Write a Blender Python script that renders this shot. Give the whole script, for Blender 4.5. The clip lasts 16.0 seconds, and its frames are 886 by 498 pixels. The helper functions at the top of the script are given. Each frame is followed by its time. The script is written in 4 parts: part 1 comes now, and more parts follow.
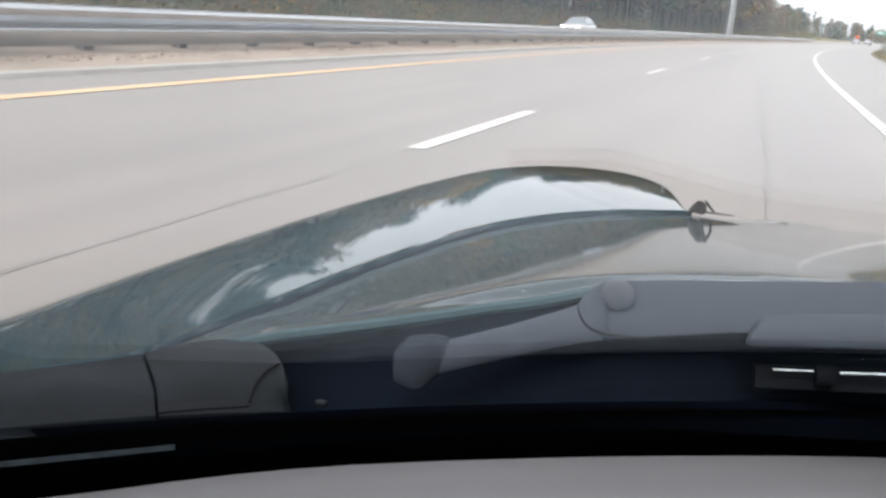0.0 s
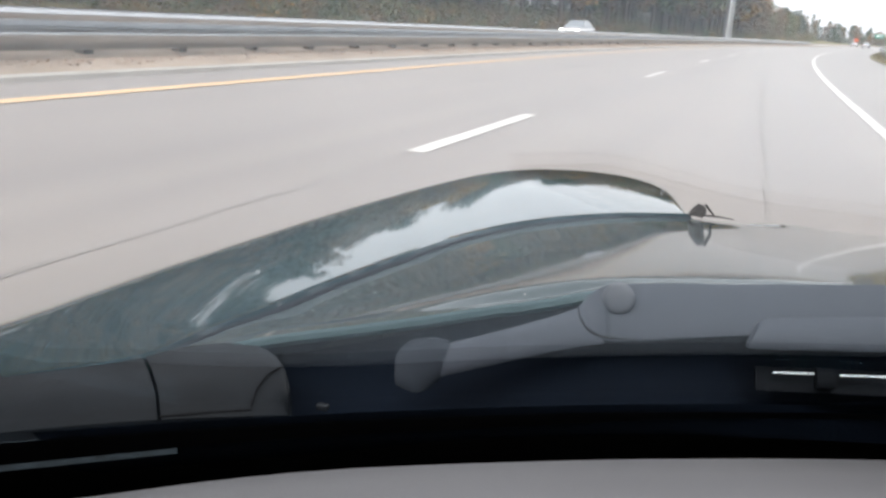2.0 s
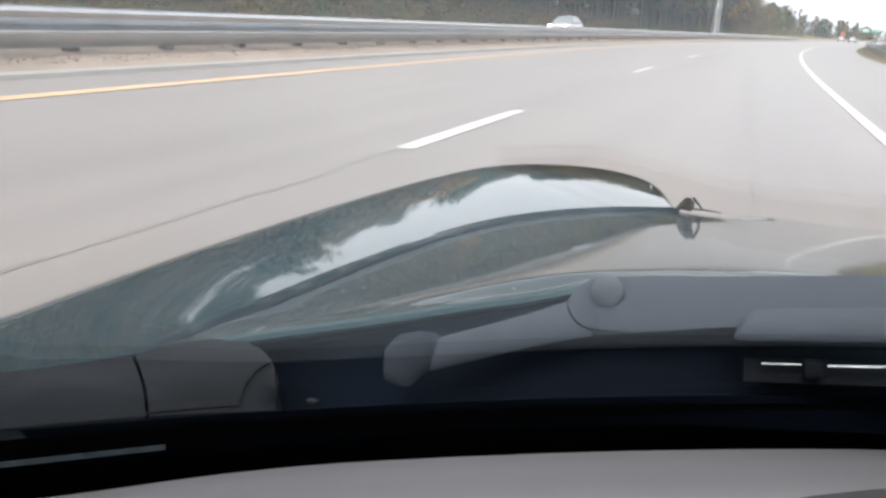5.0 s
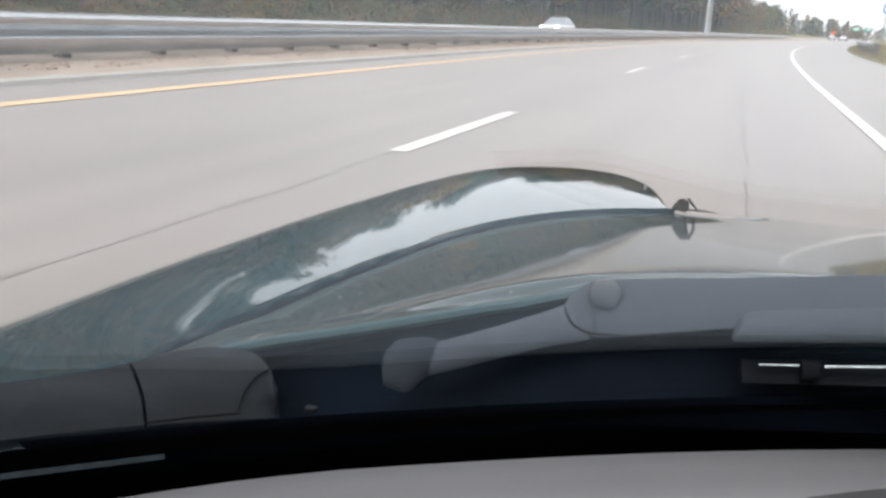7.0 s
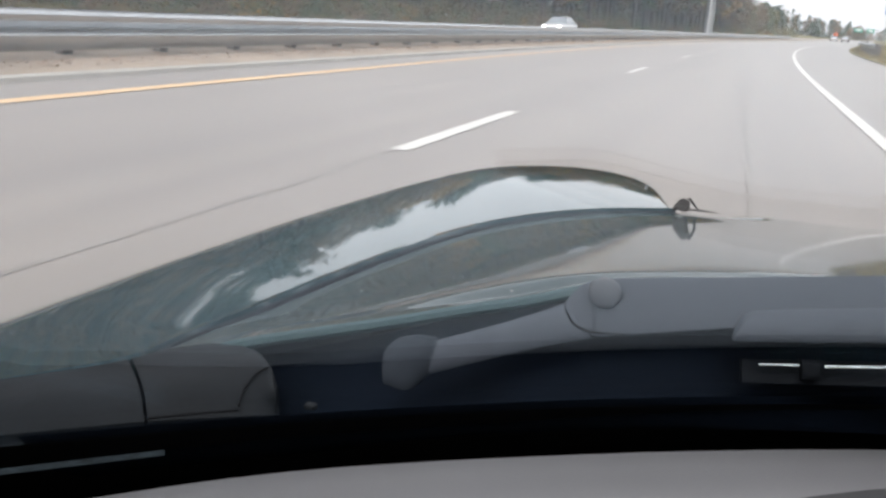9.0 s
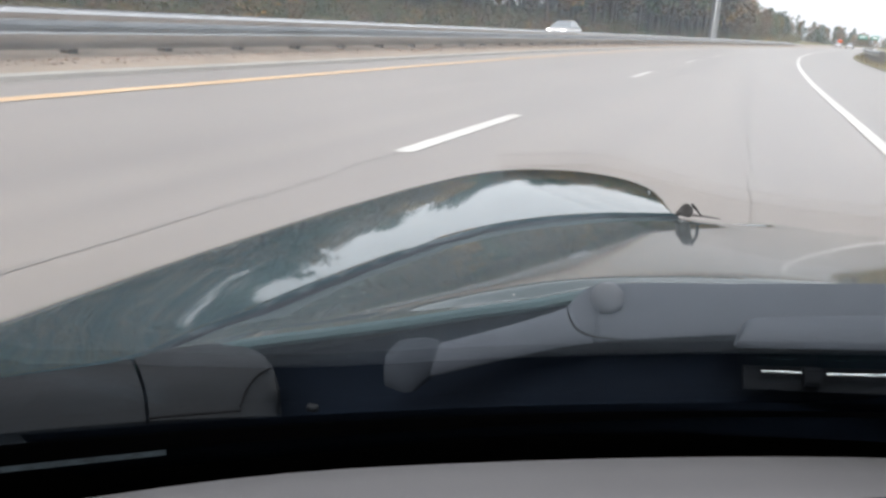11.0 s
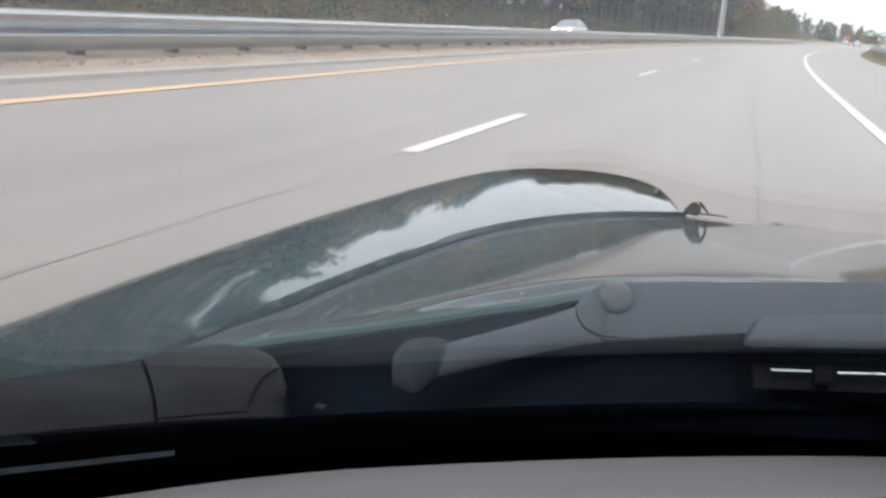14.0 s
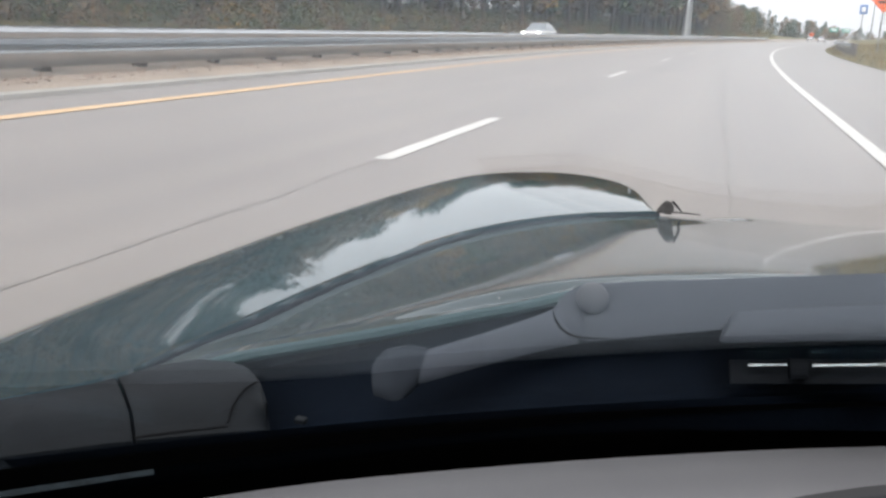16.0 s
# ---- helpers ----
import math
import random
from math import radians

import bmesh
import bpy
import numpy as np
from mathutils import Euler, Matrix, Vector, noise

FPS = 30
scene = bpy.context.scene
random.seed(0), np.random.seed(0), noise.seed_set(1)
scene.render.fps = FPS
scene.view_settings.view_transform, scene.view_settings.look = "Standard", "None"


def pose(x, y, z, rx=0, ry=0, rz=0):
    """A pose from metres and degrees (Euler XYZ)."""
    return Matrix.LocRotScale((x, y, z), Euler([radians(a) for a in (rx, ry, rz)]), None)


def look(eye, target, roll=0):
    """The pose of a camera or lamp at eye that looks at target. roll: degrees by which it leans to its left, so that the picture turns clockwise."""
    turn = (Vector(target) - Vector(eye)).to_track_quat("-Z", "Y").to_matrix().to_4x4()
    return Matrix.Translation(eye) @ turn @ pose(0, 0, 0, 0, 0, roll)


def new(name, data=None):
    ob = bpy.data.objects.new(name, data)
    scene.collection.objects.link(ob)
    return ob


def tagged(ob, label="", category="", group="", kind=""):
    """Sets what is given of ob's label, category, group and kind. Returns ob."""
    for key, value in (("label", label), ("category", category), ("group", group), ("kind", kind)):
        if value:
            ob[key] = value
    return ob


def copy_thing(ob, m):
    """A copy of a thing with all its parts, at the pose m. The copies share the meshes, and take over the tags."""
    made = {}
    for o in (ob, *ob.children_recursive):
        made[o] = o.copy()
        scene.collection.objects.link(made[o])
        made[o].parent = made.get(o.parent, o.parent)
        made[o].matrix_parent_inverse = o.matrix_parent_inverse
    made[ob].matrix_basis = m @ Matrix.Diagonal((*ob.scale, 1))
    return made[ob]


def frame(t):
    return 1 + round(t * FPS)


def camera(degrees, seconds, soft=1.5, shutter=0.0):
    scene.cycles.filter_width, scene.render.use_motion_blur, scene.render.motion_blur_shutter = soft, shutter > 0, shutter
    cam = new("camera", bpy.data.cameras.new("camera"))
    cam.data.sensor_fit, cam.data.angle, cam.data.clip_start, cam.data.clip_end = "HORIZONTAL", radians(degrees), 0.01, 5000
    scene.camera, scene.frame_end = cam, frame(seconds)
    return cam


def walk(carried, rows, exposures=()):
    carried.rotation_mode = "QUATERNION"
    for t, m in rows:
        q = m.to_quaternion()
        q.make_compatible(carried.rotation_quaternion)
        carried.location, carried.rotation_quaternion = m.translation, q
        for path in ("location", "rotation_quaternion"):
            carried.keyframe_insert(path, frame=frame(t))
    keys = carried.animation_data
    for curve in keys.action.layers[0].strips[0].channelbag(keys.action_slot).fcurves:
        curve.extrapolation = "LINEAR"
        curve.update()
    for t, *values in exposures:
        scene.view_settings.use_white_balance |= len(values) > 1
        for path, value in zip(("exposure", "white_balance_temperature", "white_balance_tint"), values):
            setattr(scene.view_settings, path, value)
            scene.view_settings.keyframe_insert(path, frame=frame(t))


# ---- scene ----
cam = camera(56.4, 16.0, soft=2.6)

# seconds, x, y, z, yaw, pitch, roll of the hand-held camera behind the windscreen
ROWS = [
    (0.0, 0.0025, 0.0013, 0.9104, 20.483, -15.754, 3.537),
    (0.5, 0.0022, 0.0012, 0.9098, 20.492, -15.694, 3.830),
    (1.0, 0.0014, 0.0005, 0.9097, 20.512, -15.474, 3.379),
    (1.5, 0.0018, 0.0003, 0.9100, 20.474, -15.090, 3.258),
    (2.0, 0.0019, -0.0005, 0.9110, 20.452, -15.525, 3.466),
    (2.5, 0.0010, 0.0000, 0.9106, 20.576, -15.349, 3.552),
    (3.0, 0.0017, 0.0009, 0.9100, 20.746, -15.557, 3.982),
    (3.5, 0.0019, -0.0002, 0.9104, 20.282, -15.387, 3.893),
    (4.0, 0.0023, 0.0007, 0.9092, 19.973, -15.670, 3.611),
    (6.5, 0.0033, -0.0010, 0.9095, 19.478, -15.679, 2.808),
    (7.0, 0.0012, -0.0001, 0.9111, 19.347, -15.561, 2.706),
    (7.5, 0.0014, 0.0002, 0.9104, 19.306, -15.789, 3.037),
    (8.0, 0.0002, 0.0005, 0.9105, 19.444, -15.455, 2.573),
    (8.5, 0.0008, -0.0006, 0.9115, 19.511, -15.801, 2.866),
    (9.0, 0.0013, -0.0004, 0.9105, 19.392, -15.633, 3.003),
    (11.5, 0.0006, -0.0013, 0.9111, 19.723, -15.505, 3.787),
    (12.0, 0.0005, -0.0004, 0.9107, 20.108, -15.638, 3.691),
    (12.5, 0.0000, 0.0000, 0.9100, 20.302, -15.412, 3.332),
    (13.0, 0.0007, -0.0009, 0.9103, 20.353, -15.497, 3.497),
    (13.5, 0.0011, -0.0010, 0.9101, 20.389, -15.399, 3.210),
    (14.0, -0.0005, -0.0002, 0.9105, 20.006, -15.522, 3.253),
    (14.5, 0.0004, -0.0007, 0.9118, 20.020, -15.263, 3.117),
    (15.0, -0.0012, -0.0019, 0.9108, 19.333, -15.673, 2.980),
    (15.5, -0.0003, -0.0006, 0.9114, 18.908, -15.489, 2.331),
    (16.0, 0.0003, 0.0003, 0.9111, 18.382, -15.040, 1.774),
]


def held(x, y, z, yaw, pitch, roll):
    return pose(x, y, z, 0, 0, yaw) @ pose(0, 0, 0, 90 + pitch) @ pose(0, 0, 0, 0, 0, roll)


walk(cam, [(t, held(*r)) for t, *r in ROWS], exposures=[(0.0, 1.64), (4.0, 1.64), (7.0, 1.62), (9.0, 1.46), (11.5, 1.48), (14.5, 1.46), (15.3, 1.36), (15.6, 1.36), (16.0, 1.44)])

# ---- light: an overcast late-autumn day ----
world = bpy.data.worlds.new("overcast")
scene.world = world
world.use_nodes = True
wn, wl = world.node_tree.nodes, world.node_tree.links
sky = wn.new("ShaderNodeTexSky")
sky.sky_type, sky.sun_disc = "NISHITA", False
sky.sun_elevation, sky.sun_rotation = radians(38), radians(200)
sky.dust_density, sky.air_density, sky.ozone_density = 6.0, 1.4, 1.0
veil = wn.new("ShaderNodeHueSaturation")
veil.inputs["Saturation"].default_value = 0.22
wl.new(sky.outputs[0], veil.inputs["Color"])
cloud = wn.new("ShaderNodeMix")
cloud.data_type = "RGBA"
cloud.inputs["Factor"].default_value = 0.55
cloud.inputs["B"].default_value = (9.0, 9.0, 9.2, 1)
wl.new(veil.outputs[0], cloud.inputs["A"])
wl.new(cloud.outputs["Result"], wn["Background"].inputs["Color"])
wn["Background"].inputs["Strength"].default_value = 0.085

sun = new("sun", bpy.data.lights.new("sun", "SUN"))
sun.data.energy, sun.data.angle, sun.data.color = 0.7, radians(25), (1.0, 0.97, 0.93)
sun.matrix_world = look((0, 0, 50), (-10, 36, 0))


# ---- materials ----
def mat(name, colour, rough=0.6, metal=0.0, vary=0.2, grain=40.0, fine=400.0, bump=0.1, coat=0.0, spec=0.5, tint=None, island=0.0, per_object=0.0, step=0.01):
    """A principled surface with two scales of colour variation and fine relief."""
    m = bpy.data.materials.new(name)
    m.use_nodes = True
    n, l = m.node_tree.nodes, m.node_tree.links
    b = n["Principled BSDF"]
    co = n.new("ShaderNodeTexCoord")
    big, small = n.new("ShaderNodeTexNoise"), n.new("ShaderNodeTexNoise")
    big.inputs["Scale"].default_value, small.inputs["Scale"].default_value = grain, fine
    big.inputs["Detail"].default_value, small.inputs["Detail"].default_value = 5, 3
    l.new(co.outputs["Object"], big.inputs["Vector"])
    l.new(co.outputs["Object"], small.inputs["Vector"])
    add = n.new("ShaderNodeMath")
    add.operation = "MULTIPLY_ADD"
    add.inputs[1].default_value = 0.6
    l.new(big.outputs["Fac"], add.inputs[0])
    sc = n.new("ShaderNodeMath")
    sc.operation = "MULTIPLY"
    sc.inputs[1].default_value = 0.4
    l.new(small.outputs["Fac"], sc.inputs[0])
    l.new(sc.outputs[0], add.inputs[2])
    fac = add.outputs[0]
    if island or per_object:
        info = n.new("ShaderNodeNewGeometry") if island else n.new("ShaderNodeObjectInfo")
        pick = n.new("ShaderNodeMath")
        pick.operation = "MULTIPLY_ADD"
        pick.inputs[1].default_value = island or per_object
        l.new(info.outputs["Random Per Island" if island else "Random"], pick.inputs[0])
        l.new(fac, pick.inputs[2])
        shift = n.new("ShaderNodeMath")
        shift.operation = "SUBTRACT"
        shift.inputs[1].default_value = 0.5 * (island or per_object)
        l.new(pick.outputs[0], shift.inputs[0])
        fac = shift.outputs[0]
    ramp = n.new("ShaderNodeValToRGB")
    lo = [max(0, c * (1 - vary)) for c in colour]
    hi = list(tint) if tint else [min(1, c * (1 + vary)) for c in colour]
    ramp.color_ramp.elements[0].position, ramp.color_ramp.elements[1].position = 0.3, 0.7
    ramp.color_ramp.elements[0].color, ramp.color_ramp.elements[1].color = (*lo, 1), (*hi, 1)
    l.new(fac, ramp.inputs[0])
    l.new(ramp.outputs[0], b.inputs["Base Color"])
    b.inputs["Roughness"].default_value, b.inputs["Metallic"].default_value = rough, metal
    b.inputs["Specular IOR Level"].default_value = spec
    b.inputs["Coat Weight"].default_value, b.inputs["Coat Roughness"].default_value = coat, 0.03
    if bump:
        bp = n.new("ShaderNodeBump")
        bp.inputs["Strength"].default_value, bp.inputs["Distance"].default_value = bump, step
        l.new(small.outputs["Fac"], bp.inputs["Height"])
        l.new(bp.outputs[0], b.inputs["Normal"])
    return m


def asphalt(name, colour, vary):
    """Worn paving: aggregate, broad stains and long traffic streaks along the road."""
    m = mat(name, colour, rough=0.45, vary=vary, grain=0.35, fine=160, bump=0.5, step=0.004, spec=0.75)
    n, l = m.node_tree.nodes, m.node_tree.links
    b = n["Principled BSDF"]
    src = b.inputs["Base Color"].links[0].from_socket
    co, mp, ns = n.new("ShaderNodeTexCoord"), n.new("ShaderNodeMapping"), n.new("ShaderNodeTexNoise")
    mp.inputs["Scale"].default_value = (1.6, 0.03, 1)
    ns.inputs["Scale"].default_value = 1.0
    ns.inputs["Detail"].default_value = 4
    l.new(co.outputs["Object"], mp.inputs[0])
    l.new(mp.outputs[0], ns.inputs["Vector"])
    ramp = n.new("ShaderNodeValToRGB")
    ramp.color_ramp.elements[0].position, ramp.color_ramp.elements[1].position = 0.35, 0.6
    ramp.color_ramp.elements[0].color, ramp.color_ramp.elements[1].color = (0.86, 0.86, 0.87, 1), (1, 1, 1, 1)
    l.new(ns.outputs["Fac"], ramp.inputs[0])
    mx = n.new("ShaderNodeMix")
    mx.data_type, mx.blend_type = "RGBA", "MULTIPLY"
    mx.inputs["Factor"].default_value = 1
    l.new(src, mx.inputs["A"])
    l.new(ramp.outputs[0], mx.inputs["B"])
    l.new(mx.outputs["Result"], b.inputs["Base Color"])
    return m


def car_paint(name, base, flake, shine=1.0, spec=0.5, grit=0.23):
    """Dusty metallic paint under clear coat, with pale specks of grit."""
    m = mat(name, base, rough=0.05, metal=0.0, vary=0.12, grain=6, fine=900, bump=0.0, coat=shine, spec=spec, tint=flake)
    n, l = m.node_tree.nodes, m.node_tree.links
    b = n["Principled BSDF"]
    src = b.inputs["Base Color"].links[0].from_socket
    co, vo = n.new("ShaderNodeTexCoord"), n.new("ShaderNodeTexVoronoi")
    vo.inputs["Scale"].default_value = 190
    l.new(co.outputs["Object"], vo.inputs["Vector"])
    pick = n.new("ShaderNodeSeparateColor")
    l.new(vo.outputs["Color"], pick.inputs[0])
    size = n.new("ShaderNodeMath")
    size.operation = "MULTIPLY"
    size.inputs[1].default_value = grit
    l.new(pick.outputs[0], size.inputs[0])
    near = n.new("ShaderNodeMath")
    near.operation = "LESS_THAN"
    l.new(vo.outputs["Distance"], near.inputs[0])
    l.new(size.outputs[0], near.inputs[1])
    some = n.new("ShaderNodeMath")
    some.operation = "GREATER_THAN"
    some.inputs[1].default_value = 0.82
    l.new(pick.outputs[1], some.inputs[0])
    both = n.new("ShaderNodeMath")
    both.operation = "MULTIPLY"
    l.new(near.outputs[0], both.inputs[0])
    l.new(some.outputs[0], both.inputs[1])
    mx = n.new("ShaderNodeMix")
    mx.data_type = "RGBA"
    mx.inputs["B"].default_value = (0.5, 0.48, 0.44, 1)
    l.new(both.outputs[0], mx.inputs["Factor"])
    l.new(src, mx.inputs["A"])
    l.new(mx.outputs["Result"], b.inputs["Base Color"])
    clear = n.new("ShaderNodeMath")
    clear.operation = "SUBTRACT"
    clear.inputs[0].default_value = shine
    l.new(both.outputs[0], clear.inputs[1])
    l.new(clear.outputs[0], b.inputs["Coat Weight"])
    film = n.new("ShaderNodeTexNoise")
    film.inputs["Scale"].default_value = 3.0
    film.inputs["Detail"].default_value = 8
    l.new(co.outputs["Object"], film.inputs["Vector"])
    mr = n.new("ShaderNodeMapRange")
    mr.inputs["To Min"].default_value, mr.inputs["To Max"].default_value = 0.01, 0.07
    l.new(film.outputs["Fac"], mr.inputs["Value"])
    l.new(mr.outputs[0], b.inputs["Coat Roughness"])
    return m


def glass(name, tint=(0.972, 0.976, 0.982), base=0.10, gloss=1.0):
    """Clear sheet: the gloss grows towards grazing views, the rest passes through."""
    m = bpy.data.materials.new(name)
    m.use_nodes = True
    n, l = m.node_tree.nodes, m.node_tree.links
    n.remove(n["Principled BSDF"])
    tr, gl, mx, lw = n.new("ShaderNodeBsdfTransparent"), n.new("ShaderNodeBsdfGlossy"), n.new("ShaderNodeMixShader"), n.new("ShaderNodeLayerWeight")
    tr.inputs[0].default_value = (*tint, 1)
    gl.inputs["Roughness"].default_value = 0.0
    gl.inputs["Color"].default_value = (0.76, 0.90, 1.0, 1)
    up, mul = n.new("ShaderNodeMath"), n.new("ShaderNodeMath")
    up.operation, mul.operation = "POWER", "MULTIPLY_ADD"
    up.inputs[1].default_value = 5.0
    mul.inputs[1].default_value, mul.inputs[2].default_value = gloss * (1 - base), base
    l.new(lw.outputs["Facing"], up.inputs[0])
    l.new(up.outputs[0], mul.inputs[0])
    l.new(mul.outputs[0], mx.inputs[0])
    l.new(tr.outputs[0], mx.inputs[1])
    l.new(gl.outputs[0], mx.inputs[2])
    l.new(mx.outputs[0], n["Material Output"].inputs[0])
    return m


def haze_plastic(name, colour, pale=(0.58, 0.57, 0.57), **rest):
    """Moulded plastic, painted paler rearwards along the sheet's second coordinate for windscreen haze."""
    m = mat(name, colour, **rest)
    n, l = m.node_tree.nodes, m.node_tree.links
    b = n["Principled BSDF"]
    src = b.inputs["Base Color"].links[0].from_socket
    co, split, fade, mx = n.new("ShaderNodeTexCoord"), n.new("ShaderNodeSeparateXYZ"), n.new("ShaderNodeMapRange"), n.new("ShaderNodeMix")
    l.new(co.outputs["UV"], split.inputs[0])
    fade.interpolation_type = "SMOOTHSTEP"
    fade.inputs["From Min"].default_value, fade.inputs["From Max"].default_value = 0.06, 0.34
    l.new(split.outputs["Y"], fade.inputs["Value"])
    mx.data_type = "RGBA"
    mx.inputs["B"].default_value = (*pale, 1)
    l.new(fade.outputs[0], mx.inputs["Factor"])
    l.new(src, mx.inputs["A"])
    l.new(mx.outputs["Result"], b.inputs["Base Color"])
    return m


def glow(name, colour, power):
    m = bpy.data.materials.new(name)
    m.use_nodes = True
    b = m.node_tree.nodes["Principled BSDF"]
    b.inputs["Base Color"].default_value = (*colour, 1)
    b.inputs["Emission Color"].default_value = (*colour, 1)
    b.inputs["Emission Strength"].default_value = power
    return m


ASPHALT = asphalt("asphalt", (0.275, 0.247, 0.227), 0.10)
SHOULDER = asphalt("shoulder_asphalt", (0.262, 0.236, 0.216), 0.12)
PAINT_WHITE = mat("road_paint_white", (0.62, 0.60, 0.57), rough=0.6, vary=0.12, grain=3, fine=60, bump=0.2)
PAINT_YELLOW = mat("road_paint_yellow", (0.62, 0.43, 0.25), rough=0.6, vary=0.12, grain=3, fine=60, bump=0.2)
CONCRETE = mat("concrete", (0.36, 0.34, 0.31), rough=0.85, vary=0.15, grain=1.2, fine=40, bump=0.4)
DIRT = mat("bare_dirt", (0.34, 0.275, 0.22), rough=0.95, vary=0.25, grain=0.8, fine=25, bump=0.8, step=0.03)
GRASS = mat("dry_grass", (0.16, 0.125, 0.055), rough=0.95, vary=0.35, grain=0.5, fine=14, bump=0.9, step=0.05, tint=(0.20, 0.17, 0.07))
BLADE = mat("grass_blades", (0.17, 0.15, 0.06), rough=0.9, vary=0.4, grain=2, fine=20, bump=0, island=0.5, tint=(0.30, 0.22, 0.10))
STEEL = mat("galvanised_steel", (0.50, 0.51, 0.52), rough=0.26, metal=0.95, vary=0.12, grain=2.5, fine=60, bump=0.06)
WOOD_POST = mat("weathered_post", (0.15, 0.13, 0.115), rough=0.9, vary=0.25, grain=6, fine=60, bump=0.4)
BARK = mat("bark", (0.13, 0.10, 0.08), rough=0.95, vary=0.35, grain=3, fine=30, bump=0.8, step=0.03)
LEAF_GREEN = mat("leaf_green", (0.100, 0.125, 0.062), rough=0.7, vary=0.4, grain=0.8, fine=5, bump=0, island=0.6, tint=(0.150, 0.175, 0.075))
LEAF_PINE = mat("pine_needles", (0.062, 0.090, 0.062), rough=0.7, vary=0.4, grain=0.8, fine=5, bump=0, island=0.6, tint=(0.106, 0.131, 0.081))
LEAF_BROWN = mat("leaf_brown", (0.215, 0.160, 0.102), rough=0.8, vary=0.4, grain=0.8, fine=5, bump=0, island=0.7, tint=(0.262, 0.182, 0.106))
LEAF_LITTER = mat("leaf_litter", (0.30, 0.19, 0.13), rough=0.85, vary=0.3, grain=0.8, fine=5, bump=0, island=0.7, tint=(0.33, 0.20, 0.13))
LEAF_ORANGE = mat("leaf_orange", (0.295, 0.158, 0.055), rough=0.8, vary=0.35, grain=0.8, fine=5, bump=0, island=0.7, tint=(0.450, 0.275, 0.080))
TEAL = car_paint("teal_metallic_paint", (0.034, 0.062, 0.075), (0.046, 0.080, 0.094), 0.86, grit=0.12)
TEAL_DUSTY = car_paint("dusty_teal_paint", (0.060, 0.082, 0.089), (0.080, 0.099, 0.104), 0.43, 0.12)
TEAL_EDGE = mat("teal_paint_edge", (0.040, 0.074, 0.080), rough=0.45, vary=0.12, grain=5, fine=80, bump=0, coat=0.1, spec=0.3)
BLACK_PLASTIC = mat("black_cowl_plastic", (0.0125, 0.0155, 0.019), spec=0.2, rough=0.6, vary=0.45, grain=14, fine=420, bump=0.4, step=0.001)
HOLDER = mat("blade_holder_rubber", (0.006, 0.0075, 0.010), rough=0.8, vary=0.25, grain=30, fine=500, bump=0.2, step=0.001, spec=0.12)
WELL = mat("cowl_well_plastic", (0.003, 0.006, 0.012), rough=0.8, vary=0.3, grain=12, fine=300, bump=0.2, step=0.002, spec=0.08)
ARM = mat("wiper_arm_coating", (0.063, 0.071, 0.086), rough=0.7, spec=0.25, vary=0.12, grain=20, fine=900, bump=0.1, step=0.0005)
# arm coating again, colour stepped darker towards the pivot to stand for shade
ARM_HALF_SHADE = mat("arm_coating_half_shade", (0.056, 0.063, 0.077), rough=0.72, spec=0.22, vary=0.15, grain=20, fine=900, bump=0.1, step=0.0005)
ARM_SHADE = mat("arm_coating_shade", (0.026, 0.031, 0.039), rough=0.75, spec=0.12, vary=0.15, grain=20, fine=900, bump=0.1, step=0.0005)
# arm coating made paler, making up for the little light on the pin
KNOB = mat("hinge_pin_brightened", (0.115, 0.122, 0.135), spec=0.3, rough=0.6, vary=0.12, grain=20, fine=900, bump=0.1, step=0.0005)
RUBBER = mat("black_rubber", (0.02, 0.021, 0.024), rough=0.75, vary=0.2, grain=20, fine=400, bump=0.2, step=0.001)
GAP = mat("gap_wall_dark", (0.030, 0.036, 0.046), rough=0.6, vary=0.2, grain=20, fine=400, bump=0.2, step=0.001)
FRIT = mat("black_frit", (0.004, 0.004, 0.005), rough=0.5, vary=0.2, grain=20, fine=300, bump=0, spec=0.1)
DASH = haze_plastic("grey_dash_plastic", (0.130, 0.129, 0.136), rough=0.6, vary=0.08, grain=10, fine=900, bump=0.3, step=0.001)
OUTLET = mat("outlet_plastic", (0.035, 0.035, 0.037), rough=0.7, vary=0.08, grain=10, fine=900, bump=0.2, step=0.001)
TRIM = mat("dark_cabin_lining", (0.25, 0.25, 0.25), rough=0.85, vary=0.15, grain=6, fine=500, bump=0.3, step=0.001)
CHROME = mat("bright_metal", (0.75, 0.74, 0.70), rough=0.25, metal=1.0, vary=0.08, grain=10, fine=200, bump=0)
TYRE = mat("tyre_rubber", (0.025, 0.025, 0.025), rough=0.85, vary=0.2, grain=20, fine=200, bump=0.3, step=0.003)
# black for unseen inner surfaces, so gaps under the glass stay dark
LINING = mat("blackout_lining", (0.012, 0.012, 0.013), rough=0.95, vary=0.25, grain=20, fine=400, bump=0.3, step=0.001, spec=0.1)
LABEL_STRIP = mat("pale_label", (0.014, 0.020, 0.024), spec=0.1, rough=0.8, vary=0.7, grain=110, fine=500, bump=0)
DEAD_LEAF = mat("dead_leaf", (0.03, 0.026, 0.024), rough=0.7, vary=0.3, grain=60, fine=400, bump=0.3, step=0.001)
GLASS = glass("windscreen_glass")
SIDE_GLASS = glass("dark_window_glass", (0.25, 0.28, 0.28))
SILVER = mat("silver_car_paint", (0.55, 0.53, 0.53), rough=0.3, metal=0.2, vary=0.06, grain=3, fine=600, bump=0, coat=1.0)
SIGN_ORANGE = mat("sign_orange", (0.85, 0.16, 0.05), rough=0.45, vary=0.06, grain=4, fine=60, bump=0)
